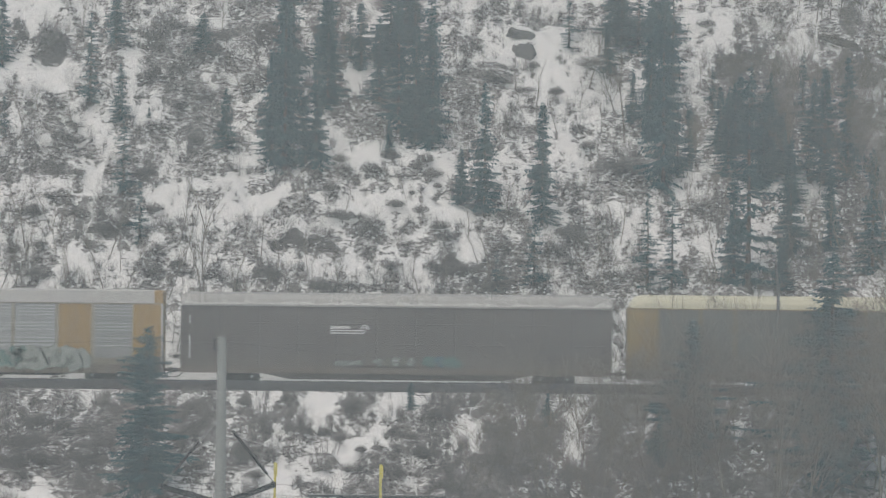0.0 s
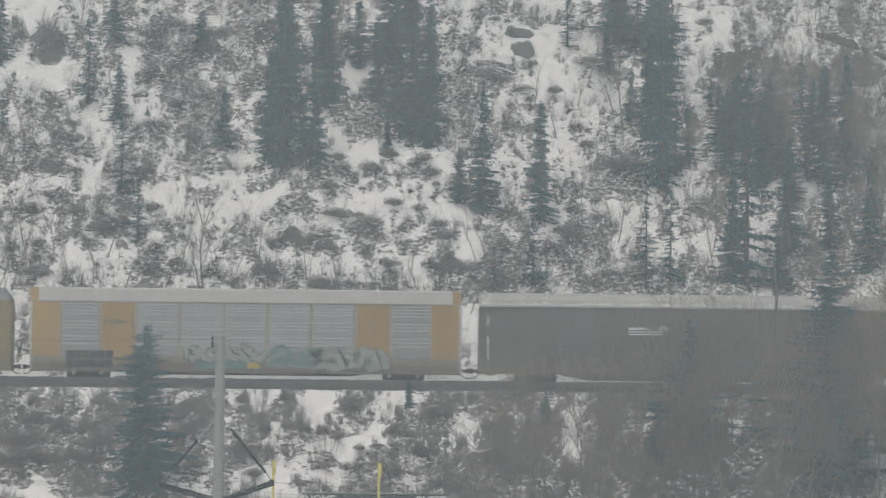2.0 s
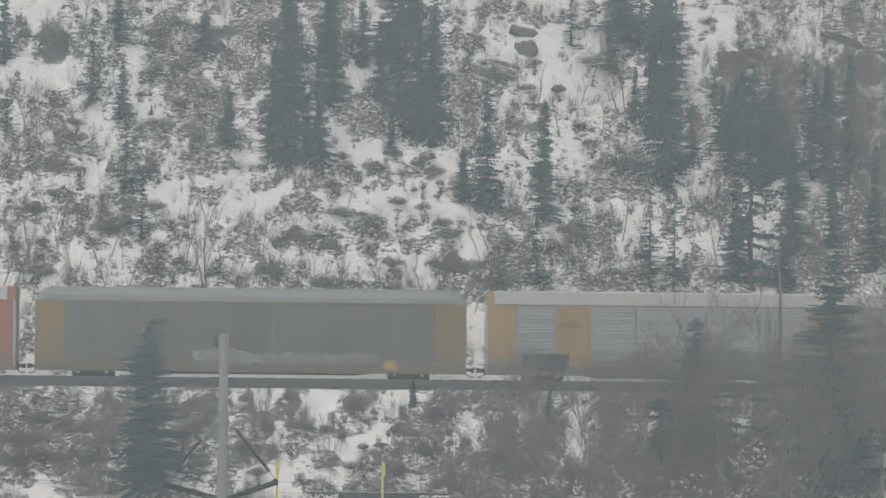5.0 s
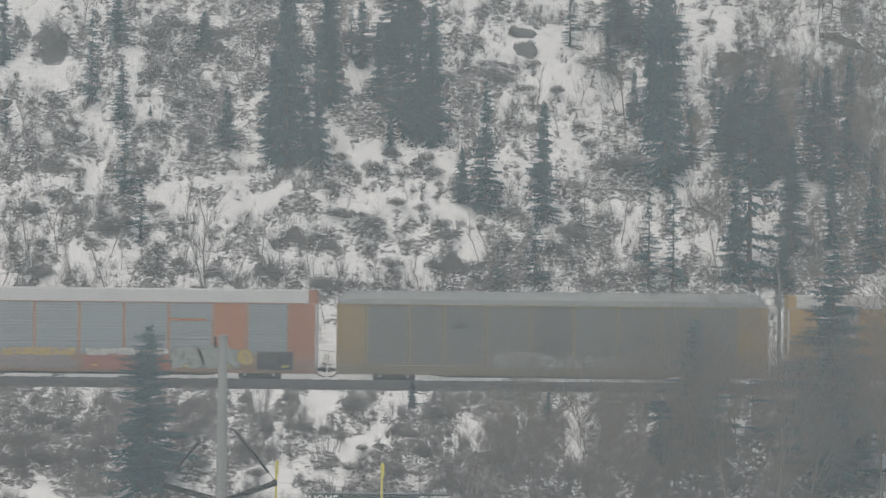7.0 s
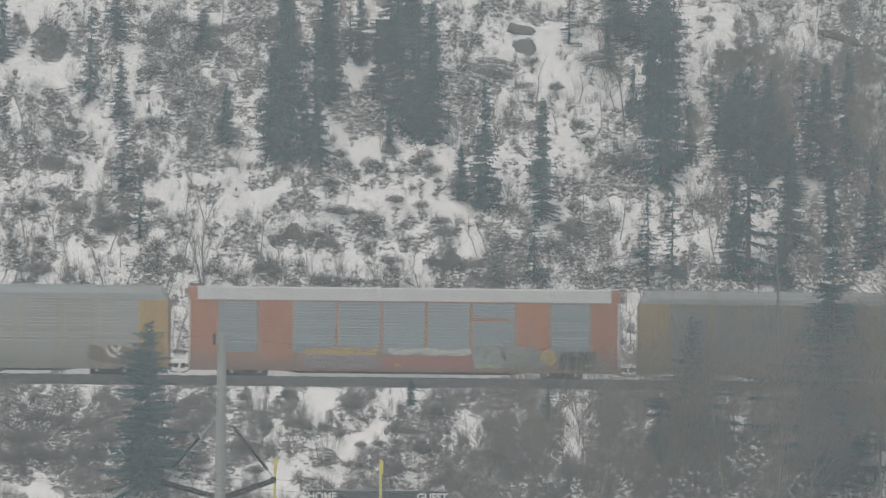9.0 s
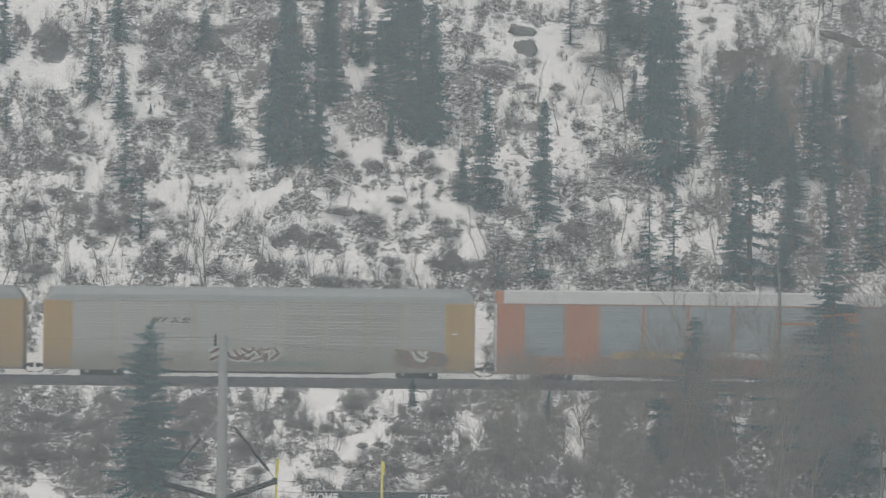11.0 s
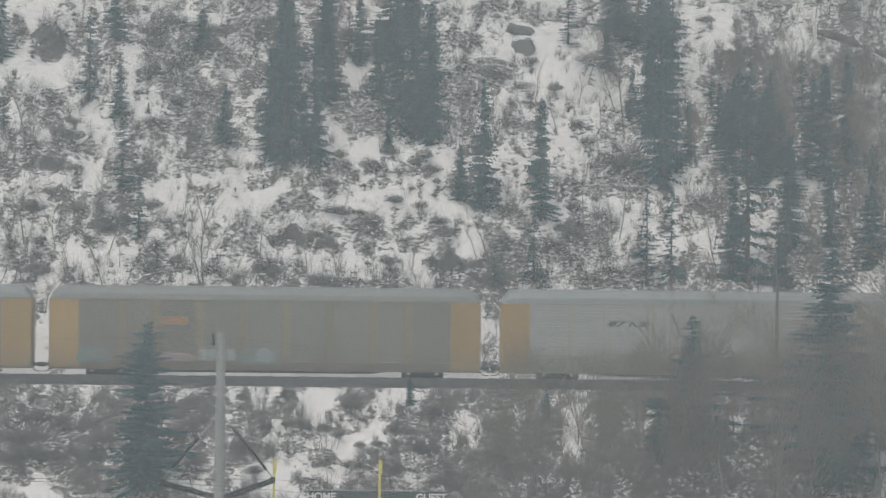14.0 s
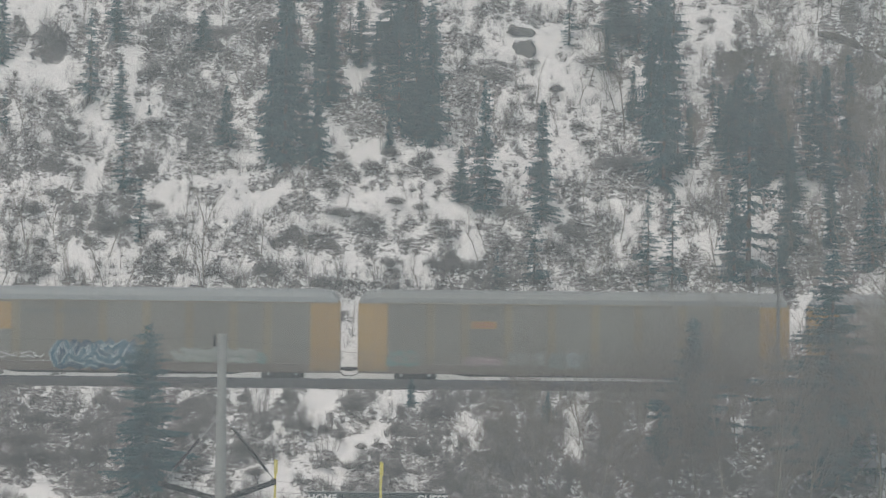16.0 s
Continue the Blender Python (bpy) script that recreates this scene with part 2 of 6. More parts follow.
# ---- mesh helpers ----
def part(name, bm, material, parent, label="", at=None):
    """Links a bmesh as one mesh object under a thing or a part."""
    me = bpy.data.meshes.new(name)
    bm.to_mesh(me)
    bm.free()
    return part_of(name, me, material, parent, label, at)


def part_of(name, me, material, parent, label="", at=None):
    ob = new(name, me)
    if not me.materials:
        for m in material if isinstance(material, (list, tuple)) else (material,):
            me.materials.append(m)
    ob.parent = parent
    if at is not None:
        ob.matrix_basis = at
    if label:
        tagged(ob, label)
    return ob


def box(bm, x0, x1, y0, y1, z0, z1, mat=0, bevel=0.0):
    r = bmesh.ops.create_cube(bm, size=1.0, matrix=Matrix.Translation(((x0 + x1) / 2, (y0 + y1) / 2, (z0 + z1) / 2)) @
                              Matrix.Diagonal((x1 - x0, y1 - y0, z1 - z0, 1)))
    faces = {f for v in r["verts"] for f in v.link_faces}
    for f in faces:
        f.material_index = mat
    if bevel:
        bmesh.ops.bevel(bm, geom=list({e for f in faces for e in f.edges}), offset=bevel, segments=1, affect="EDGES")
    return bm


def boxes(*specs, bevel=0.0):
    bm = bmesh.new()
    for s in specs:
        box(bm, *s, bevel=bevel)
    return bm


def tube(bm, a, b, ra, rb=None, n=8, mat=0):
    a, b = Vector(a), Vector(b)
    rb = ra if rb is None else rb
    m = Matrix.Translation((a + b) / 2) @ (b - a).to_track_quat("Z", "Y").to_matrix().to_4x4()
    r = bmesh.ops.create_cone(bm, cap_ends=True, segments=n, radius1=ra, radius2=rb, depth=(b - a).length, matrix=m)
    for f in {f for v in r["verts"] for f in v.link_faces}:
        f.material_index = mat
    return bm


def mesh_np(name, verts, faces):
    """A mesh from arrays: faces of one size."""
    verts, faces = np.asarray(verts, np.float32), np.asarray(faces, np.int32)
    k = faces.shape[1]
    me = bpy.data.meshes.new(name)
    me.vertices.add(len(verts))
    me.vertices.foreach_set("co", verts.ravel())
    me.loops.add(faces.size)
    me.loops.foreach_set("vertex_index", faces.ravel())
    me.polygons.add(len(faces))
    me.polygons.foreach_set("loop_start", np.arange(0, faces.size, k, dtype=np.int32))
    me.polygons.foreach_set("loop_total", np.full(len(faces), k, np.int32))
    me.update(calc_edges=True)
    return me


def spikes(a, b, r):
    """Three-sided tapering twigs from points a to points b: arrays of vertices and triangles."""
    a, b, r = np.asarray(a, float), np.asarray(b, float), np.asarray(r, float)[:, None]
    w = b - a
    w /= np.linalg.norm(w, axis=1, keepdims=True) + 1e-9
    ref = np.where(np.abs(w[:, 2:3]) < 0.9, np.array([[0, 0, 1.0]]), np.array([[1.0, 0, 0]]))
    p = np.cross(w, ref)
    p /= np.linalg.norm(p, axis=1, keepdims=True) + 1e-9
    q = np.cross(w, p)
    v = np.stack([a + r * p, a + r * (-0.5 * p + 0.866 * q), a + r * (-0.5 * p - 0.866 * q), b], 1)
    i = 4 * np.arange(len(a))[:, None, None]
    f = i + np.array([[0, 1, 3], [1, 2, 3], [2, 0, 3]])[None]
    return v.reshape(-1, 3), f.reshape(-1, 3)


# ---- the lie of the land ----
RNG = np.random.default_rng(7)
LATTICE = RNG.random((64, 64))


def value_noise(x, y):
    xi, yi = np.floor(x).astype(int), np.floor(y).astype(int)
    fx, fy = x - xi, y - yi
    fx, fy = fx * fx * (3 - 2 * fx), fy * fy * (3 - 2 * fy)
    g = lambda i, j: LATTICE[(xi + i) % 64, (yi + j) % 64]
    return (g(0, 0) * (1 - fx) + g(1, 0) * fx) * (1 - fy) + (g(0, 1) * (1 - fx) + g(1, 1) * fx) * fy


def fbm(x, y, octaves=4):
    total, amp, s = 0.0, 0.5, 1.0
    for k in range(octaves):
        total = total + amp * value_noise(x * s + 17.3 * k, y * s + 9.1 * k)
        amp, s = amp * 0.5, s * 2.03
    return total / (1 - 0.5 ** octaves)


def smooth(e0, e1, v):
    t = np.clip((v - e0) / (e1 - e0), 0, 1)
    return t * t * (3 - 2 * t)


# open snow: x, y, half width, half depth
SNOW_WEST = [(-28.7, 340.3, 1.9, 1.7), (-29.3, 334.9, 3.0, 2.2), (-26.5, 340.2, 1.0, 1.1), (-24.6, 330.1, 1.5, 1.1),
             (-28.2, 323.7, 2.3, 0.8), (-18.0, 322.2, 3.1, 1.1), (-20.7, 331.2, 1.3, 1.7), (-22.2, 334.8, 0.8, 1.1),
             (-14.5, 329.7, 0.8, 0.8), (-14.7, 336.8, 0.9, 1.5), (-13.8, 323.4, 1.9, 1.1), (-12.5, 321.9, 2.7, 1.0),
             (-14.5, 321.6, 1.5, 1.1), (-16.5, 317.0, 1.3, 0.8), (-28.7, 313.8, 2.3, 1.1), (-24.0, 315.9, 2.3, 1.4)]
SNOW_MIDDLE = [(-5.6, 340.0, 2.1, 1.4), (-5.9, 335.7, 1.0, 1.7), (-7.9, 327.1, 0.8, 1.9), (-4.9, 326.4, 2.3, 0.8), (-7.1, 321.6, 2.3, 1.4),
               (-3.3, 322.3, 3.1, 2.2), (-4.9, 326.1, 1.9, 1.1), (-0.6, 325.4, 1.2, 1.7), (0.6, 321.0, 1.2, 0.8), (1.4, 317.5, 1.5, 1.1),
               (1.8, 315.2, 1.2, 0.7), (-7.4, 316.3, 2.7, 1.1), (-2.4, 317.0, 1.9, 1.4)]
SNOW_EAST = [(3.7, 338.8, 1.5, 2.2), (7.0, 338.2, 1.9, 2.2), (8.9, 334.4, 1.5, 2.2), (10.9, 333.7, 1.7, 1.9), (6.5, 333.9, 1.5, 1.7),
             (4.5, 332.0, 1.7, 1.4), (8.4, 328.9, 1.3, 2.8), (5.2, 325.1, 1.5, 1.1), (4.1, 325.0, 1.2, 1.7), (7.7, 320.6, 1.2, 1.7),
             (11.0, 322.6, 1.9, 0.8), (12.5, 318.9, 0.8, 2.2), (16.9, 323.5, 1.5, 1.1), (18.0, 319.0, 0.7, 1.0), (19.4, 341.9, 1.5, 1.7),
             (18.5, 337.1, 1.1, 2.2), (17.3, 333.6, 0.7, 1.3), (25.9, 338.3, 1.2, 1.4), (30.4, 334.0, 1.2, 0.8), (30.5, 328.0, 0.8, 0.7),
             (24.7, 323.8, 1.0, 1.1), (23.1, 323.4, 1.0, 1.1), (19.2, 341.0, 1.74, 2.4), (24.4, 338.5, 1.6, 0.8),
             (28.9, 338.1, 0.6, 0.5), (30.0, 333.9, 1.26, 0.9), (25.3, 336.3, 1.0, 1.1)]
SNOW_BANK_WEST = [(-24.3, 284.8, 0.8, 0.6), (-26.3, 293.9, 0.7, 0.7), (-7.6, 294.9, 1.44, 1.3), (-7.6, 292.5, 1.16, 0.8), (-5.7, 290.1, 2.13, 1.1),
                  (-10.1, 291.5, 0.4, 0.8), (-10.4, 295.8, 0.45, 0.8), (-12.2, 294.9, 1.17, 0.5), (-15.4, 295.2, 1.26, 0.3), (-9.6, 286.3, 1.58, 0.9),
                  (-9.7, 284.7, 1.5, 0.6), (-6.4, 286.5, 1.3, 0.9), (-10.5, 289.9, 0.9, 0.3), (-4.9, 293.7, 0.55, 0.5), (-14.1, 286.3, 0.45, 0.65)]
SNOW_BANK_EAST = [(-2.7, 295.1, 1.71, 0.6), (-3.0, 293.9, 1.35, 0.75), (-4.0, 291.2, 0.6, 1.85), (-2.7, 296.1, 1.0, 0.4), (1.7, 291.1, 0.98, 1.4),
                  (4.4, 293.5, 1.62, 0.7), (8.0, 293.4, 0.95, 0.9), (8.1, 289.4, 0.6, 2.2), (26.7, 287.0, 0.9, 2.8), (18.4, 292.5, 0.9, 0.6)]
# thick brush
BRUSH_WEST = [(-28.4, 325.8, 2.9, 1.4), (-27.9, 338.4, 1.5, 1.4), (-22.3, 321.2, 1.9, 1.4), (-16.7, 326.0, 1.9, 1.4), (-19.7, 335.8, 2.3, 3.3),
              (-17.8, 331.0, 1.5, 2.8), (-15.5, 330.7, 1.5, 3.3), (-20.8, 329.7, 1.5, 1.4), (-10.9, 318.9, 4.0, 0.5), (-5.2, 319.2, 1.6, 0.8),
              (-11.5, 315.6, 1.4, 0.9), (-16.6, 316.0, 1.3, 1.2), (-12.6, 339.5, 1.9, 1.1),
              (-17.7, 337.5, 1.9, 1.7), (-27.5, 316.6, 1.5, 1.1), (-19.0, 315.0, 2.4, 1.2)]
BRUSH_EAST = [(-14.4, 333.0, 1.6, 4.2), (-5.8, 331.5, 1.8, 2.5), (30.0, 336.2, 2.2, 1.0), (3.7, 336.2, 1.5, 1.7), (1.3, 332.6, 1.5, 3.3), (5.3, 328.8, 2.3, 2.2), (12.7, 325.4, 2.3, 2.8), (2.5, 315.0, 3.1, 1.9),
              (8.2, 318.5, 2.3, 2.2), (11.3, 317.1, 2.3, 2.2), (24.0, 332.0, 5.0, 2.6), (22.0, 335.4, 1.5, 0.9), (20.6, 328.5, 2.4, 4.2), (28.5, 323.5, 1.9, 8.3), (-6.0, 339.4, 2.3, 1.0), (24.4, 316.4, 2.2, 1.6), (18.6, 321.4, 1.4, 1.2), (2.6, 327.0, 1.2, 1.6), (30.0, 340.6, 2.6, 1.2), (28.0, 316.5, 2.0, 2.0)]
BRUSH_BANK = [(-24.2, 292.6, 3.4, 2.6), (-21.4, 287.9, 2.0, 4.3), (-21.0, 292.5, 2.0, 2.0), (-26.0, 288.0, 2.0, 3.0), (-15.6, 291.3, 1.16, 3.2), (-12.4, 293.6, 0.63, 0.9),
              (-9.5, 294.6, 0.6, 0.78), (-9.5, 291.4, 0.5, 1.0), (-11.7, 288.4, 1.06, 1.45), (-5.4, 294.0, 0.8, 1.5), (-7.1, 295.9, 0.9, 0.4), (-0.4, 291.4, 0.9, 1.7),
              (-0.6, 287.7, 1.0, 1.8), (3.9, 290.4, 1.07, 2.3), (1.7, 286.4, 1.1, 2.4), (6.1, 290.6, 0.9, 5.0), (9.9, 287.9, 1.2, 3.5),
              (11.6, 293.1, 2.9, 2.1), (14.5, 289.3, 3.6, 5.5), (21.5, 289.6, 4.0, 5.5), (12.0, 283.0, 12.0, 4.0)]
# earth scarps under lips of snow: x, y, half width, height
SCARPS = [(-28.3, 324.8, 2.7, 0.68), (-12.5, 324.0, 1.2, 0.87), (-16.3, 322.4, 1.6, 0.58), (-13.9, 317.5, 1.3, 0.4), (-9.8, 318.9, 2.0, 0.75),
          (-7.6, 317.6, 1.3, 0.5), (-4.9, 317.6, 1.2, 0.4), (-1.9, 317.9, 1.5, 0.7), (0.4, 316.9, 0.8, 0.57), (-25.7, 318.2, 0.8, 0.38),
          (-22.8, 319.1, 1.6, 0.43), (4.7, 325.2, 0.9, 0.58), (-20.7, 336.7, 0.9, 0.5), (-12.5, 339.3, 1.7, 1.02), (-5.0, 337.3, 1.7, 0.81),
          (19.9, 336.6, 1.5, 0.91), (-28.2, 337.0, 1.7, 0.81), (8.7, 319.7, 1.5, 0.57)]
# single bushes: x, y, half width
BUSHES_WEST = [(-19.0, 339.0, 1.0), (-16.2, 338.5, 1.0), (-28.2, 337.1, 1.4), (-26.7, 340.4, 0.33), (-30.4, 338.1, 0.61), (-29.3, 335.8, 0.36), (-20.7, 336.7, 0.81), (-17.0, 335.9, 1.21),
               (-20.8, 334.3, 0.8), (-18.8, 335.0, 0.8), (-21.6, 331.6, 0.32), (-19.9, 328.2, 0.98), (-18.5, 330.4, 0.67), (-17.3, 326.5, 0.7),
               (-15.3, 326.2, 0.66), (-25.9, 329.2, 0.55), (-26.1, 326.9, 1.18), (-25.2, 324.2, 0.51), (-24.6, 326.3, 0.31), (-20.4, 324.5, 0.78),
               (-22.4, 319.1, 1.34), (-19.8, 321.1, 0.65), (-26.9, 322.4, 0.62), (-27.8, 320.2, 0.81), (-24.8, 320.2, 0.77), (-23.8, 318.2, 0.76),
               (-29.1, 317.3, 0.65), (-27.1, 317.0, 0.61), (-27.2, 313.9, 1.13), (-19.2, 315.2, 0.64), (-17.8, 316.1, 0.68)]
BUSHES_MIDDLE = [(-7.7, 322.0, 0.69), (-6.0, 324.6, 0.31), (-5.4, 323.4, 0.29), (-5.1, 325.1, 0.74), (-4.5, 324.8, 0.58), (-2.9, 324.4, 0.51),
                 (-1.6, 325.4, 0.9), (-3.7, 325.8, 0.7), (-2.1, 321.9, 0.29), (-0.8, 324.8, 0.78), (-0.4, 322.7, 0.35), (-0.6, 321.5, 0.31),
                 (-3.3, 320.7, 0.65), (-6.8, 324.8, 0.58), (-7.2, 325.2, 0.58), (-7.1, 320.4, 1.04), (-5.6, 320.5, 0.46), (-4.8, 320.0, 0.84),
                 (-0.2, 318.8, 0.61), (-1.5, 320.7, 0.54), (-11.5, 315.3, 1.06), (-7.8, 312.8, 1.13), (-6.1, 313.2, 0.53), (-3.5, 315.7, 0.76),
                 (-0.5, 316.3, 0.83), (-3.5, 313.3, 0.6)]
BUSHES_EAST = [(2.3, 338.0, 0.41), (3.7, 340.0, 0.41), (6.2, 336.0, 0.56), (3.7, 334.4, 1.28), (4.7, 332.1, 0.32), (5.7, 331.8, 0.32), (5.7, 333.9, 0.64),
               (9.2, 329.2, 0.43), (10.2, 334.9, 0.84), (7.9, 332.8, 0.64), (4.4, 320.4, 0.81), (4.2, 317.6, 0.69), (7.6, 317.2, 0.84),
               (8.6, 319.1, 0.96), (1.4, 315.3, 1.32), (3.3, 314.6, 1.13), (0.2, 317.7, 0.76), (8.7, 321.1, 0.46), (10.5, 322.5, 0.46), (10.0, 328.0, 0.63),
               (12.7, 325.0, 1.56), (18.9, 340.5, 0.61), (22.0, 338.0, 1.01), (25.0, 318.1, 0.76), (11.6, 315.4, 0.76)]
BUSHES_BANK = [(-7.2, 291.3, 0.49), (-10.8, 291.4, 0.49), (-6.3, 290.0, 0.45), (-4.9, 288.7, 0.44), (-5.6, 287.3, 0.53), (-9.4, 291.3, 0.45),
               (-7.2, 287.1, 0.53), (-5.4, 294.2, 0.63), (-5.3, 293.0, 0.63), (-0.4, 291.9, 0.71), (-12.3, 294.0, 0.54), (-9.5, 294.6, 0.54), (3.7, 290.8, 0.71),
               (-4.3, 293.2, 0.27), (-8.3, 290.6, 0.44), (-2.9, 291.2, 0.36), (-2.0, 290.4, 0.53), (-24.0, 287.5, 0.93), (-26.0, 286.4, 0.8), (-25.6, 288.9, 0.9),
               (-1.2, 288.6, 0.93), (3.8, 286.6, 1.03), (-14.8, 286.9, 0.69), (-12.5, 289.1, 0.69), (-23.0, 290.7, 1.05), (-25.1, 290.9, 0.87),
               (-21.7, 287.4, 0.86), (-15.4, 291.4, 0.59), (-2.7, 285.9, 0.69), (0.0, 285.6, 0.86), (-11.3, 286.1, 0.6), (-15.6, 293.4, 0.6), (-16.4, 289.6, 0.7)]
OPEN_SNOW = SNOW_WEST + SNOW_MIDDLE + SNOW_EAST + SNOW_BANK_WEST + SNOW_BANK_EAST
THICKET = BRUSH_WEST + BRUSH_EAST + BRUSH_BANK
BUSHES = BUSHES_WEST + BUSHES_MIDDLE + BUSHES_EAST + BUSHES_BANK


def brush_cover(x, y):
    """0 on open snow, 1 in a thicket."""
    x, y = np.asarray(x, float), np.asarray(y, float)
    c = 0.52 + 0.5 * (fbm(x / 4 + 40, y / 3 + 11) - 0.5) + np.where(y < 300, np.where(x < 2, 0.14, 0.20), 0.03)
    w = np.where(y < 300, 1.2, 2.0)
    wx, wy = x + w * (fbm(x / 1.1, y / 1.1 + 30) - 0.5), y + w * (fbm(x / 1.1 + 50, y / 1.1) - 0.5)
    c = c + np.where(y < 300, 0.9, 0.6) * (fbm(x / 1.3 + 9, y / 1.5 + 5, 3) - 0.5)
    c = c - 0.2 * smooth(304, 306, y) * (1 - smooth(310.5, 313.5, y))
    less, more = 0.0, 0.0
    for cx, cy, rx, ry in OPEN_SNOW:
        less = np.maximum(less, 1 - smooth(0.5, 1.4, ((wx - cx) / rx) ** 2 + ((wy - cy) / ry) ** 2))
    for cx, cy, rx, ry in THICKET:
        more = np.maximum(more, 1 - smooth(0.5, 1.5, ((wx - cx) / rx) ** 2 + ((wy - cy) / ry) ** 2))
    fringe = smooth(294.6, 295.6, y) * (1 - smooth(296.5, 297.5, y)) * smooth(0.42, 0.55, fbm(x / 2.2 + 3, y / 9, 2))
    c = c + 0.5 * fringe * (1 - less)
    return np.clip(c - np.where(y < 300, 0.8, 0.55) * less + np.where(y < 300, 0.45, 0.32) * more * (1 - 0.5 * less), 0.02, 1)


def clump(x, y):
    """Single bushes and hummocks, a metre or so across: 0 between them, 1 on them."""
    return smooth(0.46, 0.66, fbm(x / 0.9 + 70, y / 0.8 + 20, 3))


def tuft_centres():
    """Where shrubs stand in tufts on hummocks: x, y and size; the single bushes come first."""
    rng = np.random.default_rng(31)
    x = np.concatenate([rng.uniform(-33, 33, 7200), rng.uniform(-33, 33, 3500)])
    y = np.concatenate([rng.uniform(306, 346, 7200), rng.uniform(275, 296, 3500)])
    c = brush_cover(x, y)
    keep = rng.random(len(x)) < np.where(y < 300, 0.01 + 0.56 * c ** 1.3, 0.12 + 0.42 * c ** 1.3)
    x, y, c = x[keep], y[keep], c[keep]
    b = np.array(BUSHES)
    r = (0.12 + 0.40 * rng.random(len(x)) ** 1.7) * (0.6 + 0.62 * c)
    return np.concatenate([b[:, 0], x]), np.concatenate([b[:, 1], y]), np.concatenate([0.5 * np.minimum(b[:, 2], 0.9), r])


TUFT_X, TUFT_Y, TUFT_R = tuft_centres()
CELL = 0.11
HUMMOCKS = np.zeros((int(74 / CELL) + 1, int(70 / CELL) + 1))


def raise_hummocks():
    ny, nx = HUMMOCKS.shape
    for x, y, q in zip(TUFT_X, TUFT_Y, TUFT_R):
        i, j, k = int((y - 274) / CELL), int((x + 35) / CELL), int(4 * q / CELL)
        i0, i1, j0, j1 = max(0, i - k), min(ny, i + k), max(0, j - k), min(nx, j + k)
        yy, xx = np.meshgrid(274 + CELL * np.arange(i0, i1) - y, -35 + CELL * np.arange(j0, j1) - x, indexing="ij")
        d2 = (xx / ((1.15 + 0.9 * math.sin(37 * x) ** 2) * q)) ** 2 + (yy / q) ** 2
        HUMMOCKS[i0:i1, j0:j1] = np.maximum(HUMMOCKS[i0:i1, j0:j1], np.exp(-0.9 * d2))


def hummock(x, y):
    """1 on top of a hummock, 0 between them."""
    v, u = (np.asarray(y, float) - 274) / CELL, (np.asarray(x, float) + 35) / CELL
    ny, nx = HUMMOCKS.shape
    inside = (v > 0) & (v < ny - 2) & (u > 0) & (u < nx - 2)
    i, j = np.clip(v.astype(int), 0, ny - 2), np.clip(u.astype(int), 0, nx - 2)
    fv, fu = np.clip(v - i, 0, 1), np.clip(u - j, 0, 1)
    h = HUMMOCKS
    return inside * ((h[i, j] * (1 - fu) + h[i, j + 1] * fu) * (1 - fv) + (h[i + 1, j] * (1 - fu) + h[i + 1, j + 1] * fu) * fv)


raise_hummocks()


def small_step(x, y):
    """Little terraces a stride deep, under lips of snow: the place within a step and how strong it is there."""
    p = (y + 3.4 * (fbm(x / 2.6 + 21, y / 2.4 + 8, 3) - 0.5) + 2.0 * fbm(x / 11, y / 9 + 60, 2)) / 1.7
    return p - np.floor(p), smooth(0.40, 0.62, fbm(x / 1.9 + 33, y / 2.6 + 14, 3))


def scarp(x, y):
    """The rise of the ground over the earth scarps, and 1 on their bare faces."""
    lift, face = 0.0, 0.0
    for cx, cy, w, h in SCARPS:
        u = (x - cx) / w
        win = 1 - smooth(0.55, 1.15, np.abs(u))
        d = y - cy - 0.35 * u * u + 0.7 * (fbm(x / 0.8 + cy, y / 3.0 + cx, 2) - 0.5)
        lift = lift + h * win * np.where(d > 0, (0.5 * smooth(0, 0.3, d) + 0.0) * np.exp(-np.maximum(d, 0) / 3.0), -0.5 * (1 - smooth(-0.3, 0, d)) * np.exp(np.minimum(d, 0) / 1.6))
        face = np.maximum(face, win * smooth(-0.85, -0.6, d) * (1 - smooth(0.15, 0.32, d)))
    return lift, face


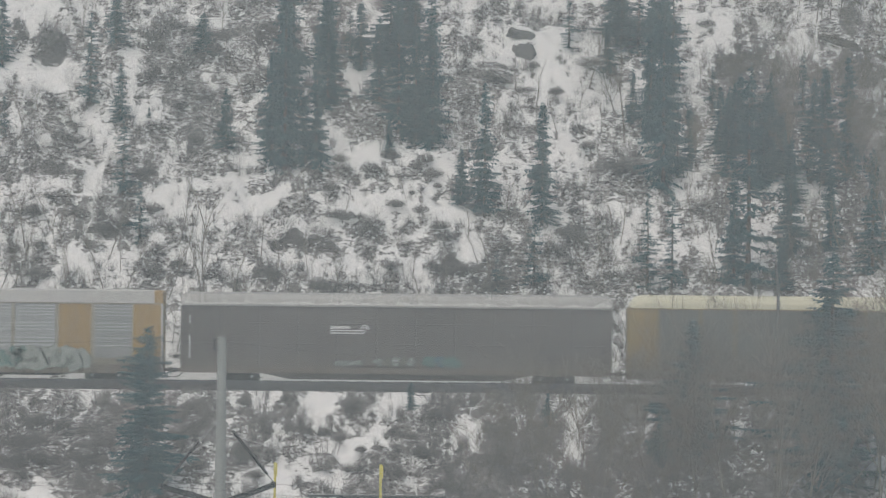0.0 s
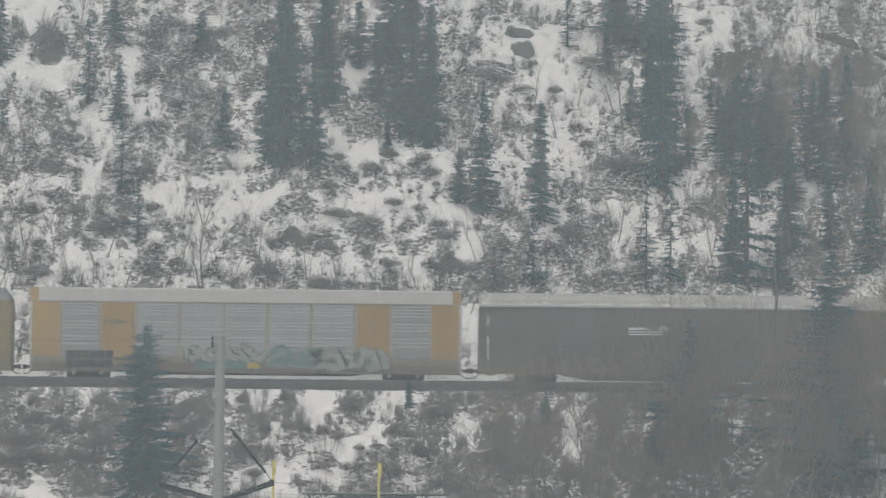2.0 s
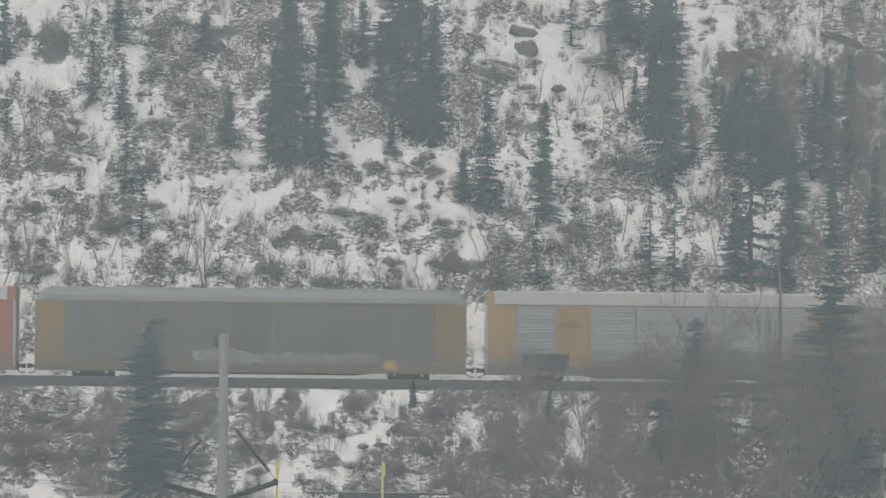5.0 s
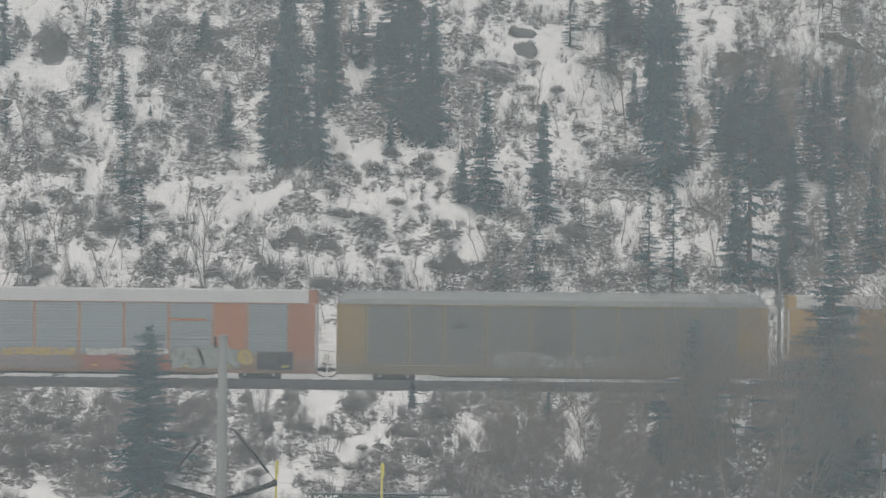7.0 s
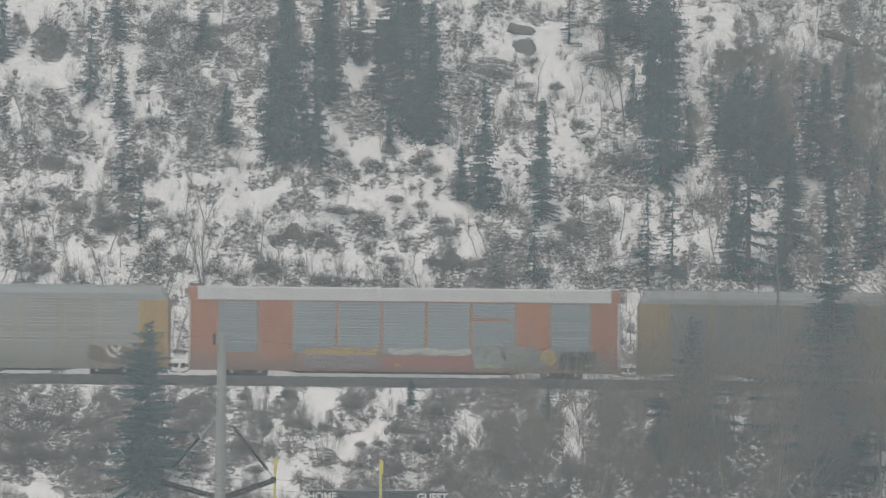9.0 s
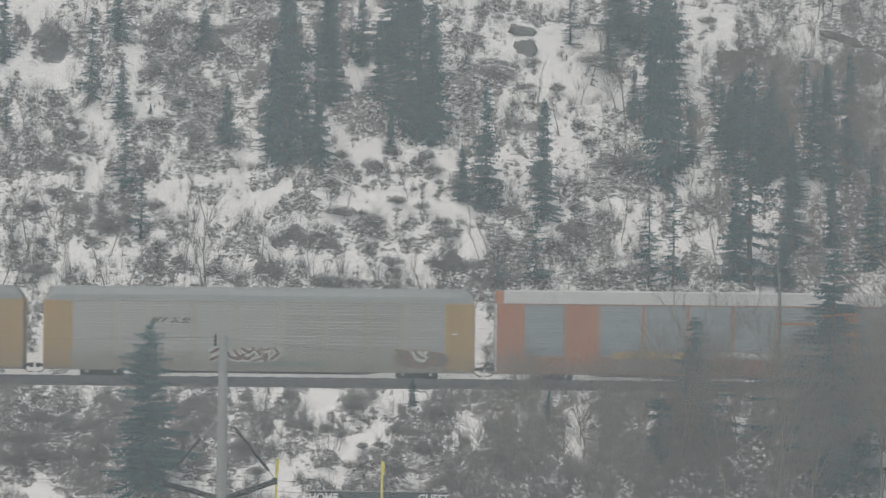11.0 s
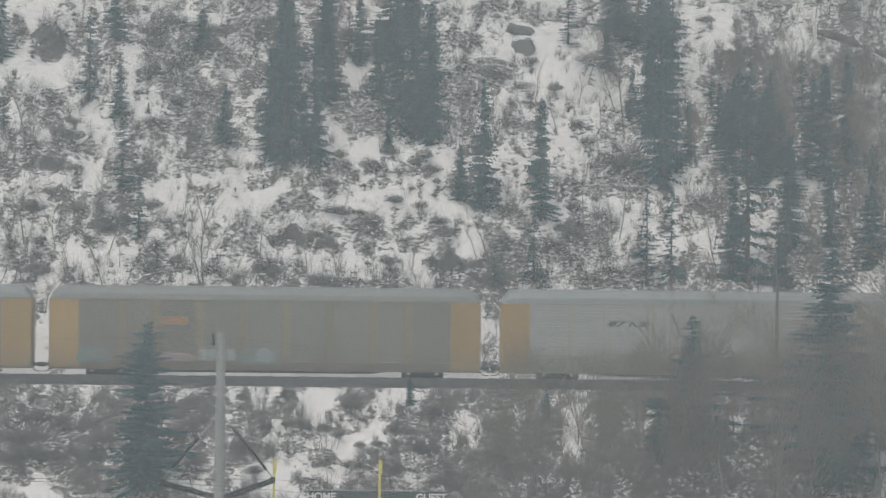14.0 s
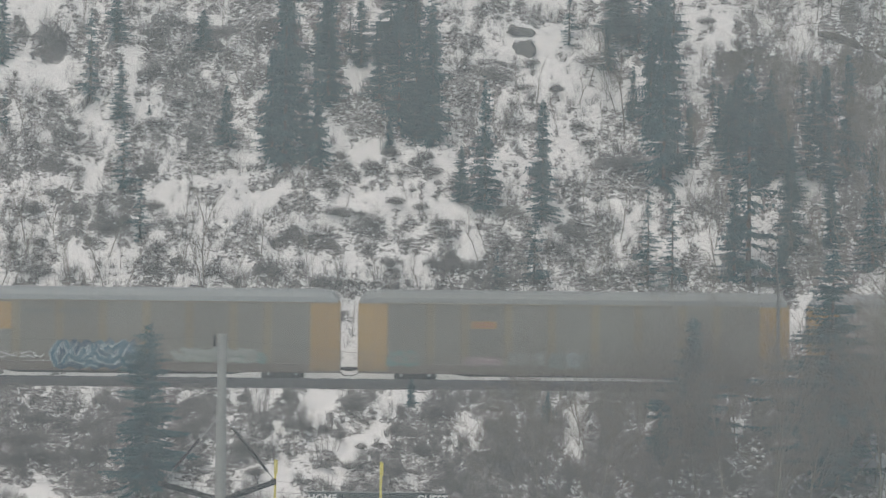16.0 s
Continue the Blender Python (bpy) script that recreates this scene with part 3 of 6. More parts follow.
def ground_z(x, y):
    x, y = np.asarray(x, float), np.asarray(y, float)
    z = 11.0 * (1 - smooth(14, 75, y))                                     # the near bank, then the playing field
    z = z + np.interp(y, [272, 296.4, 297.2], [0, 12.62, 12.66])             # up to the railway bench
    d = np.clip(y - 305.5, 0, None)
    warp = 3.0 * (fbm(x / 9, y / 7) - 0.5) + 0.05 * x
    p = (d + warp) / 4.6
    fr = p - np.floor(p)
    ledge = (smooth(0.0, 0.55, fr) - fr) * 4.6 * 0.75 * 0.8 * smooth(0.35, 0.65, fbm(x / 6 + 5, y / 9 + 3))
    hill = 0.75 * np.minimum(d, 75) + 0.35 * np.clip(d - 75, 0, 200)
    rough = 1.2 * (fbm(x / 5.5, y / 5.5) - 0.5) + 1.15 * (fbm(x / 1.2 + 3, y / 1.0) - 0.5)
    on_hill = smooth(0, 3, d)
    fr, m = small_step(x, y)
    rough = rough + np.where(y < 300, 0.6, 0.48) * hummock(x, y) + (smooth(0.45, 1.0, fr) - fr) * 1.7 * 0.62 * 0.6 * m
    z = z + hill + on_hill * (0.6 * ledge + rough + scarp(x, y)[0])
    slope = smooth(272, 276, y) * (1 - smooth(294.5, 296.5, y))
    return z + slope * 1.0 * rough + 0.3 * (fbm(x / 8, y / 8) - 0.5) * smooth(80, 90, y) * (1 - smooth(285, 290, y))


def build_ground():
    xs = np.concatenate([-np.geomspace(2500, 36, 28), np.arange(-34, 34.01, 0.24), np.geomspace(36, 2500, 28)])
    ys = np.concatenate([np.linspace(-1500, -60, 10), np.arange(-40, 262, 6), np.arange(274, 348, 0.23), np.geomspace(351, 2500, 40)])
    X, Y = np.meshgrid(xs, ys)
    Z = ground_z(X, Y)
    nx, ny = len(xs), len(ys)
    i = (np.arange(ny - 1)[:, None] * nx + np.arange(nx - 1)[None]).ravel()
    me = mesh_np("ground", np.stack([X, Y, Z], -1).reshape(-1, 3), np.stack([i, i + 1, i + nx + 1, i + nx], 1))
    steep = np.abs(np.gradient(Z, axis=0) / np.gradient(ys)[:, None])
    seen = smooth(262, 274, Y)
    fr, m = small_step(X, Y)
    riser = smooth(0.42, 0.62, fr) * (1 - smooth(0.90, 1.0, fr)) * m
    cover = brush_cover(X, Y)
    bare = -0.20 + np.where(Y < 300, 0.64, 0.56) * cover + 0.14 * clump(X, Y) + 0.20 * riser * (0.3 + cover) + 0.80 * hummock(X, Y + 0.28) * (0.75 + 0.35 * cover)
    bare = seen * (np.clip(bare, -0.1, 0.9) + 0.5 * scarp(X, Y)[1]) + 0.2 * smooth(1.2, 2.0, steep) * smooth(305, 308, Y)
    bare = bare - 0.6 * smooth(296.5, 298, Y) * (1 - smooth(305.0, 307.0, Y))
    me.attributes.new("bare", "FLOAT", "POINT").data.foreach_set("value", bare.ravel().astype(np.float32))
    me.polygons.foreach_set("use_smooth", np.ones(len(me.polygons), bool))
    me.materials.append(M["ground"])
    tagged(new("ground", me), "steep hillside of patchy snow over brown brush and earth", "ground", kind="structure")


build_ground()


# ---- unseen wall and framed pane, added to veil the view with haze ----
def build_haze_screen():
    z0, z1 = EYE_Z - 0.35, EYE_Z + 0.55
    # Wall added out of view, only to hold up the pane.
    bm = boxes((-2.4, -0.65, 0.5, 0.7, 10.7, 14.6), (0.65, 2.4, 0.5, 0.7, 10.7, 14.6), (-0.65, 0.65, 0.5, 0.7, 10.7, z0),
               (-0.65, 0.65, 0.5, 0.7, z1, 14.6))
    me = bpy.data.meshes.new("wall_north")
    bm.to_mesh(me)
    me.materials.append(M["wall"])
    tagged(new("wall_north", me), "added pale wall, out of view, holding the haze pane", "wall", kind="structure")
    # Added pane with no real counterpart; it imitates haze between camera and hill.
    win = tagged(new("window_1"), "added framed pane before the camera, standing in for air haze", "window", kind="structure")
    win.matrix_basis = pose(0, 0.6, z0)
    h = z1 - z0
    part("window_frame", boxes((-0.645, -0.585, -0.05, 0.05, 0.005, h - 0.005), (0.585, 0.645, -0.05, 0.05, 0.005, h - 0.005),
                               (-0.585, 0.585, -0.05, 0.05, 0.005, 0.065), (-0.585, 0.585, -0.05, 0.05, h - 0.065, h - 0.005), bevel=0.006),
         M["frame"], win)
    part("pane", boxes((-0.584, 0.584, -0.003, 0.0, 0.066, h - 0.066)), M["haze_veil"], win, "translucent sheet imitating air haze")


# ---- railway ----
TRACK_Y = 301.6


def build_track():
    # ballast: a shoulder towards the valley and a level bed
    prof = [(296.3, 12.3), (296.45, 12.68), (297.0, 13.22), (297.3, 13.25), (298.4, 13.16), (299.2, 12.84), (304.4, 12.84), (305.6, 12.35)]
    xs = np.concatenate([[-900, -300, -100], np.arange(-50, 50.1, 0.35), [100, 300, 900]])
    v = [(x, y + 0.05 * math.sin(x * 3.1 + k * 2), z + (0.02 * math.sin(x * 5.3 + k) if 1 < k < 5 else 0) + 0.03 * (noise.noise((x * 1.7, k * 3.0, 0))))
         for x in xs for k, (y, z) in enumerate(prof)]
    n = len(prof)
    i = (np.arange(len(xs) - 1)[:, None] * n + np.arange(n - 1)[None]).ravel()
    me = mesh_np("railway_ballast", v, np.stack([i, i + n, i + n + 1, i + 1], 1))
    me.materials.append(M["ballast"])
    tagged(new("railway_ballast", me), "dark crushed rock ballast shoulder along the track", "ballast", kind="structure")
    track = tagged(new("railway_track"), "steel rails on dark timber ties", "railway track", kind="structure")
    track.matrix_basis = pose(0, TRACK_Y, RAIL_Z)
    for s in (-0.753, 0.753):
        part("rail", boxes((-900, 900, s - 0.037, s + 0.037, -0.04, 0.0), (-900, 900, s - 0.009, s + 0.009, -0.15, -0.04),
                           (-900, 900, s - 0.07, s + 0.07, -0.17, -0.15)), M["rail"], track)
    tie = bpy.data.meshes.new("tie")
    bm = boxes((-0.11, 0.11, -1.3, 1.3, -0.34, -0.172), bevel=0.015)
    bm.to_mesh(tie)
    for k in range(-75, 76):
        part_of("tie", tie, M["tie"], track, at=pose(k * 0.55, 0, 0, 0, 0, random.uniform(-0.8, 0.8)))


# ---- freight cars ----
HALF = 13.716
LOUVRES = (4.89, 4.69, 4.49, 4.28, 3.78, 3.57, 3.36, 2.84, 2.60, 2.37)


def panel_mesh(width, z0, z1, mats, stripes=LOUVRES, depth=0.03, rib=0.002):
    """A ribbed sheet panel with proud bright louvre strips, in its own space: x along, y outwards negative."""
    bm = bmesh.new()
    rows = [(z0, 0.0, 0)]
    marks = sorted(s for s in stripes if z0 + 0.1 < s < z1 - 0.06)
    z = z0 + 0.24
    while z < z1 - 0.05:
        if all(abs(z - s) > 0.09 for s in marks):
            rows.append((z, -rib, 0))
            rows.append((z + 0.03, 0.0, 0))
        z += 0.17
    for s in marks:
        rows += [(s - 0.04, 0.0, 0), (s - 0.03, -depth, 1), (s + 0.03, -depth, 0), (s + 0.04, 0.0, 0)]
    rows.append((z1, 0.0, 0))
    rows.sort()
    prev = None
    for zz, y, k in rows:
        cur = [bm.verts.new((x, y, zz)) for x in (0.03, width - 0.03)]
        if prev:
            bm.faces.new((prev[0][0], prev[0][1], cur[1], cur[0])).material_index = prev[1]
        prev = (cur, k)
    back = [bm.verts.new((x, 0.04, zz)) for x in (0.03, width - 0.03) for zz in (z0, z1)]
    bm.faces.new((back[0], back[1], back[3], back[2]))
    me = bpy.data.meshes.new("side_panel")
    bm.to_mesh(me)
    bm.free()
    for m in mats:
        me.materials.append(m)
    return me


def loft_x(profile, stations, mat=0):
    """Sweeps a closed yz outline along x; stations: (x, y factor, z of the top is lowered by)."""
    bm = bmesh.new()
    rings = []
    for x, fy, drop in stations:
        rings.append([bm.verts.new((x, y * fy, z - (drop if z > 5.2 else 0))) for y, z in profile])
    n = len(profile)
    for a, b in zip(rings, rings[1:]):
        for k in range(n):
            bm.faces.new((a[k], b[k], b[(k + 1) % n], a[(k + 1) % n]))
    bm.faces.new(rings[0])
    bm.faces.new(rings[-1][::-1])
    bmesh.ops.recalc_face_normals(bm, faces=bm.faces)
    return bm


def wheel_mesh():
    bm = bmesh.new()
    for s in (-0.76, 0.76):
        tube(bm, (0, s - 0.06, 0), (0, s + 0.06, 0), 0.46, n=20)
        tube(bm, (0, s - 0.07 if s < 0 else s + 0.06, 0), (0, s - 0.06 if s < 0 else s + 0.07, 0), 0.36, 0.4, n=16)
        for k in range(4):
            a = k * math.pi / 2
            box(bm, 0.2 * math.cos(a) - 0.03, 0.2 * math.cos(a) + 0.03, s + (0.065 if s > 0 else -0.085), s + (0.085 if s > 0 else -0.065),
                0.2 * math.sin(a) - 0.03, 0.2 * math.sin(a) + 0.03)
    tube(bm, (0, -1.0, 0), (0, 1.0, 0), 0.08, n=10)
    me = bpy.data.meshes.new("wheelset")
    bm.to_mesh(me)
    return me


def frame_mesh():
    bm = bmesh.new()
    outline = [(-1.3, 0.36), (-1.3, 0.60), (-0.9, 0.66), (-0.45, 0.78), (0.45, 0.78), (0.9, 0.66), (1.3, 0.60), (1.3, 0.36), (0.62, 0.40), (0.4, 0.22), (-0.4, 0.22), (-0.62, 0.40)]
    a = [bm.verts.new((x, -0.06, z)) for x, z in outline]
    b = [bm.verts.new((x, 0.06, z)) for x, z in outline]
    bm.faces.new(a)
    bm.faces.new(b[::-1])
    for k in range(len(outline)):
        bm.faces.new((a[k], b[k], b[(k + 1) % len(outline)], a[(k + 1) % len(outline)]))
    bmesh.ops.recalc_face_normals(bm, faces=bm.faces)
    for x in (-0.89, 0.89):
        box(bm, x - 0.13, x + 0.13, -0.10, 0.10, 0.33, 0.60)
    me = bpy.data.meshes.new("side_frame")
    bm.to_mesh(me)
    return me


def cap_mesh():
    bm = tube(bmesh.new(), (0, -0.04, 0), (0, 0, 0), 0.07, 0.10, n=10)
    me = bpy.data.meshes.new("bearing_cap")
    bm.to_mesh(me)
    return me


WHEEL, SIDE_FRAME, CAP = wheel_mesh(), frame_mesh(), cap_mesh()
WHEELSETS = []


def add_trucks(car):
    for x in (-HALF + 3.65, HALF - 3.65):
        truck = part("truck", boxes((-0.22, 0.22, -1.05, 1.05, 0.42, 0.72), (-0.3, 0.3, -0.3, 0.3, 0.6, 0.86), bevel=0.02), M["under"], car,
                     "grimy four-wheel truck", pose(x, 0, 0))
        for s in (-1.0, 1.0):
            part_of("side_frame", SIDE_FRAME, M["dark_steel"], truck, at=pose(0, s, 0))
        for w in (-0.89, 0.89):
            for s in (-1, 1):
                part_of("bearing_cap", CAP, M["louvre"], truck, at=pose(w, s * 1.101, 0.5, 0, 0, 0 if s < 0 else 180))
            WHEELSETS.append((part_of("wheelset", WHEEL, M["under"], truck, at=pose(w, 0, 0.46)), w))


def add_ends(car, mat):
    """Couplers, hoses, steps and the closed end doors."""
    for s in (-1, 1):
        at = pose(s * HALF, 0, 0, 0, 0, 0 if s > 0 else 180)
        part("coupler", boxes((-0.3, 0.35, -0.1, 0.1, 0.78, 0.98), (0.33, 0.58, -0.16, 0.16, 0.72, 1.02), bevel=0.03), M["dark_steel"], car, at=at)
        bm = bmesh.new()
        pts = [(-0.05, -0.3, 0.75), (0.15, -0.3, 0.52), (0.38, -0.28, 0.42), (0.55, -0.25, 0.45)]
        for a, b in zip(pts, pts[1:]):
            tube(bm, a, b, 0.03, n=6)
        part("brake_hose", bm, M["black"], car, at=at)
        part("end_door", boxes((-0.10, -0.03, -1.4, -0.01, 1.0, 5.2), (-0.10, -0.03, 0.01, 1.4, 1.0, 5.2), (-0.03, 0.0, -0.5, -0.4, 1.1, 5.1),
                               (-0.03, 0.0, 0.4, 0.5, 1.1, 5.1), bevel=0.01), mat, car, at=at)
        bm = bmesh.new()
        for y in (-1.50, -1.15):
            tube(bm, (0.03, y, 0.6), (0.03, y, 4.9), 0.018, n=5)
        for k in range(11):
            tube(bm, (0.03, -1.50, 0.7 + 0.38 * k), (0.03, -1.15, 0.7 + 0.38 * k), 0.014, n=5)
        part("ladder", bm, M["steel"], car, at=at)


def add_sill(car, deep=False, mat="under"):
    z1, low = 1.0, (0.35 if deep else 0.46)
    outline = [(-HALF + 0.2, 0.72), (-HALF + 0.2, z1), (HALF - 0.2, z1), (HALF - 0.2, 0.72), (HALF - 5.2, 0.72), (HALF - 7.0, low), (-HALF + 7.0, low), (-HALF + 5.2, 0.72)]
    bm = bmesh.new()
    a = [bm.verts.new((x, -1.30, z)) for x, z in outline]
    b = [bm.verts.new((x, 1.30, z)) for x, z in outline]
    bm.faces.new(a)
    bm.faces.new(b[::-1])
    for k in range(len(outline)):
        bm.faces.new((a[k], b[k], b[(k + 1) % len(outline)], a[(k + 1) % len(outline)]))
    bmesh.ops.recalc_face_normals(bm, faces=bm.faces)
    part("underframe", bm, M[mat], car)


def rounded(cx, cz, rx, rz, rng, n=18, wob=0.16):
    ph = [rng.uniform(0, 6.28) for _ in range(3)]
    return [(cx + rx * math.cos(t) * (1 + wob * math.sin(2 * t + ph[0]) + 0.5 * wob * math.sin(3 * t + ph[1])),
             cz + rz * math.sin(t) * (1 + wob * math.sin(2 * t + ph[2]))) for t in (2 * math.pi * k / n for k in range(n))]


def graffiti(car, x0, x1, z0, z1, fills, outline="g_dark", letters=5, seed=0, label="", cloud="", y=-1.56):
    """Sprayed bubble shapes: a cloud, dark outlines, fills and inner strokes, each a few millimetres over the last."""
    rng = random.Random(seed)
    mats = [M[outline]] + [M[f] for f in fills]
    if cloud:
        mats.append(M[cloud])
    bm = bmesh.new()

    def poly(pts, lift, k):
        f = bm.faces.new([bm.verts.new((px, y - 0.034 - lift, pz)) for px, pz in pts])
        f.material_index = k

    def stroke(pts, width, lift, k):
        for (ax, az), (bx, bz) in zip(pts, pts[1:]):
            dx, dz = bx - ax, bz - az
            n = math.hypot(dx, dz) + 1e-6
            ux, uz = dx / n * width / 2, dz / n * width / 2
            e = 0.35
            poly([(ax - e * ux - uz, az - e * uz + ux), (ax - ux, az - uz), (ax - e * ux + uz, az - e * uz - ux),
                  (bx + e * ux + uz, bz + e * uz - ux), (bx + ux, bz + uz), (bx + e * ux - uz, bz + e * uz + ux)], lift, k)

    w = (x1 - x0) / letters
    cz, h = (z0 + z1) / 2, (z1 - z0) / 2
    if cloud:
        for k in range(letters):
            poly(rounded(x0 + (k + 0.5) * w, cz - 0.2 * h + rng.uniform(-0.15, 0.15) * h, w * 0.8, h * 0.75, rng, wob=0.14), 0.0005 * k, len(mats) - 1)
    thick = min(0.16 * w, 0.2 * h)
    for k in range(letters):
        cx, zz = x0 + (k + 0.5) * w + rng.uniform(-0.15, 0.15) * w, cz + rng.uniform(-0.2, 0.2) * h
        tilt = rng.uniform(-0.3, 0.3)
        shape = [(a + tilt * b, b) for a, b in rounded(0, 0, rng.uniform(0.55, 0.8) * w, rng.uniform(0.7, 0.95) * h, rng, n=26, wob=0.24)]
        edge = 0.055
        poly([(cx + a * (1 + edge / max(0.2, 0.6 * w)), min(z1, max(z0, zz + b * (1 + edge / h)))) for a, b in shape], 0.006 + 0.009 * (k % 3), 0)
        poly([(cx + a, min(z1 - 0.03, max(z0 + 0.03, zz + b))) for a, b in shape], 0.010 + 0.009 * (k % 3), 1 + k % len(fills))
        for _ in range(9):
            ax, az = cx + rng.uniform(-0.4, 0.4) * w, zz + rng.uniform(-0.5, 0.5) * h
            t0, rr = rng.uniform(0, 6.28), rng.uniform(0.15, 0.35)
            arc = [(ax + rr * w * math.cos(t0 + 0.5 * q), az + rr * h * math.sin(t0 + 0.5 * q)) for q in range(rng.randrange(3, 6))]
            stroke(arc, thick * rng.uniform(0.35, 0.8), 0.013 + 0.009 * (k % 3), 0 if rng.random() < 0.78 else 1 + rng.randrange(len(fills)))
    bmesh.ops.recalc_face_normals(bm, faces=bm.faces)
    for f in bm.faces:
        if f.normal.y > 0:
            f.normal_flip()
    part("graffiti", bm, mats, car, label)


STROKES = [  # waves, crescents and hooks in a unit square
    [[(0.0, 0.3), (0.3, 0.78), (0.7, 0.52), (1.0, 0.92)], [(0.2, 0.05), (0.6, 0.25), (1.0, 0.1)]],
    [[(0.1, 1.0), (0.32, 0.4), (0.9, 0.22), (1.2, 0.62)]],
    [[(0.0, 0.1), (0.5, 0.36), (0.95, 0.02)], [(0.05, 0.62), (0.6, 0.95), (1.1, 0.6)]],
    [[(0.0, 0.82), (0.22, 0.3), (0.7, 0.15), (1.05, 0.5)], [(0.4, 0.95), (0.75, 0.6), (1.1, 0.95)]],
    [[(0.2, 0.0), (0.02, 0.5), (0.45, 1.0)], [(0.5, 0.1), (0.95, 0.55), (0.7, 1.0)]],
    [[(0.0, 0.95), (0.5, 0.72), (0.78, 0.22), (0.3, 0.0)], [(0.6, 0.95), (1.0, 0.5), (1.1, 0.05)]]]


def stroke_tag(car, x0, x1, z0, z1, n, fill, edge, seed, label, width=0.15, rim=0.055, y=-1.56):
    """A run of sprayed strokes, each over a wider rim of another colour, with shine marks."""
    rng = random.Random(seed)
    bm = bmesh.new()

    def ribbon(pts, half, lift, k):
        rows = []
        for i, (px, pz) in enumerate(pts):
            ax, az = pts[max(0, i - 1)]
            bx, bz = pts[min(len(pts) - 1, i + 1)]
            q = math.hypot(bx - ax, bz - az) + 1e-6
            w = half * (0.55 + 0.45 * math.sin(math.pi * (0.15 + 0.7 * i / (len(pts) - 1))) * 1.25)
            nx, nz = -(bz - az) / q * w, (bx - ax) / q * w
            rows.append((bm.verts.new((px + nx, y - 0.036 - lift, pz + nz)), bm.verts.new((px - nx, y - 0.036 - lift, pz - nz))))
        for a, b in zip(rows, rows[1:]):
            bm.faces.new((a[0], a[1], b[1], b[0])).material_index = k

    w, h = (x1 - x0) / n, z1 - z0
    last = None
    for k in range(n):
        kind = rng.choice([q for q in range(len(STROKES)) if q != last])
        last = kind
        ox, sx, tilt = x0 + k * w + rng.uniform(-0.06, 0.06) * w, w * rng.uniform(1.2, 1.5), rng.uniform(-0.15, 0.15)
        oz, sz = z0 + rng.uniform(0, 0.12) * h, h * rng.uniform(0.82, 0.95)
        for line in STROKES[kind]:
            pts = []
            for (ax, az), (bx, bz) in zip(line, line[1:]):
                for j in range(3):
                    u = ax + (bx - ax) * j / 3, az + (bz - az) * j / 3
                    pts.append((ox + sx * u[0] + tilt * u[1] * h, oz + sz * u[1]))
            pts.append((ox + sx * line[-1][0] + tilt * line[-1][1] * h, oz + sz * line[-1][1]))
            lift = 0.004 * (k % 2)
            ribbon(pts, width * h * 0.5 + rim, lift, 1)
            ribbon(pts, width * h * 0.5, 0.011 + lift, 0)
        for _ in range(3):
            a = ox + rng.uniform(0, 0.9) * sx, oz + rng.uniform(0, 0.9) * sz
            b = a[0] + rng.uniform(-0.2, 0.2) * w, a[1] + rng.uniform(0.08, 0.22) * h
            ribbon([a, ((a[0] + b[0]) / 2, (a[1] + b[1]) / 2), b], 0.022 + 0.02 * h, 0.018, 1)
    bmesh.ops.recalc_face_normals(bm, faces=bm.faces)
    for f in bm.faces:
        if f.normal.y > 0:
            f.normal_flip()
    part("graffiti", bm, [M[fill], M[edge]], car, label)


def block_tag(car, x0, x1, z0, z1, cols, rows, fill, edge, seed, label, y=-1.56):
    """Two rows of chunky sprayed blocks with pale edges and notches, leaning at the end."""
    rng = random.Random(seed)
    bm = bmesh.new()

    def quad(a, b, c, d, lean, lift, k):
        pts = [(a, c), (b, c), (b + lean, d), (a + lean, d)]
        bm.faces.new([bm.verts.new((px, y - 0.036 - lift, pz)) for px, pz in pts]).material_index = k

    w, h = (x1 - x0) / cols, (z1 - z0) / rows
    for r in range(rows):
        for c in range(cols):
            a, b, lo, hi = x0 + c * w, x0 + (c + 1) * w, z0 + r * h, z0 + (r + 1) * h
            lean = rng.uniform(-0.05, 0.05)
            quad(a + 0.01, b - 0.01, lo + 0.01, hi - 0.01, lean, 0.0, 1)
            quad(a + 0.05, b - 0.05, lo + 0.05, hi - 0.06, lean, 0.004, 0)
            m, q = rng.uniform(0.35, 0.6), rng.uniform(0.3, 0.55)
            if rng.random() < 0.5:
                quad(a + m * w, a + m * w + 0.06, lo + 0.08, lo + q * h, 0, 0.008, 1)
            else:
                quad(a + 0.3 * w, a + 0.75 * w, lo + q * h, lo + q * h + 0.05, 0, 0.008, 1)
    bmesh.ops.recalc_face_normals(bm, faces=bm.faces)
    for f in bm.faces:
        if f.normal.y > 0:
            f.normal_flip()
    part("graffiti", bm, [M[fill], M[edge]], car, label)


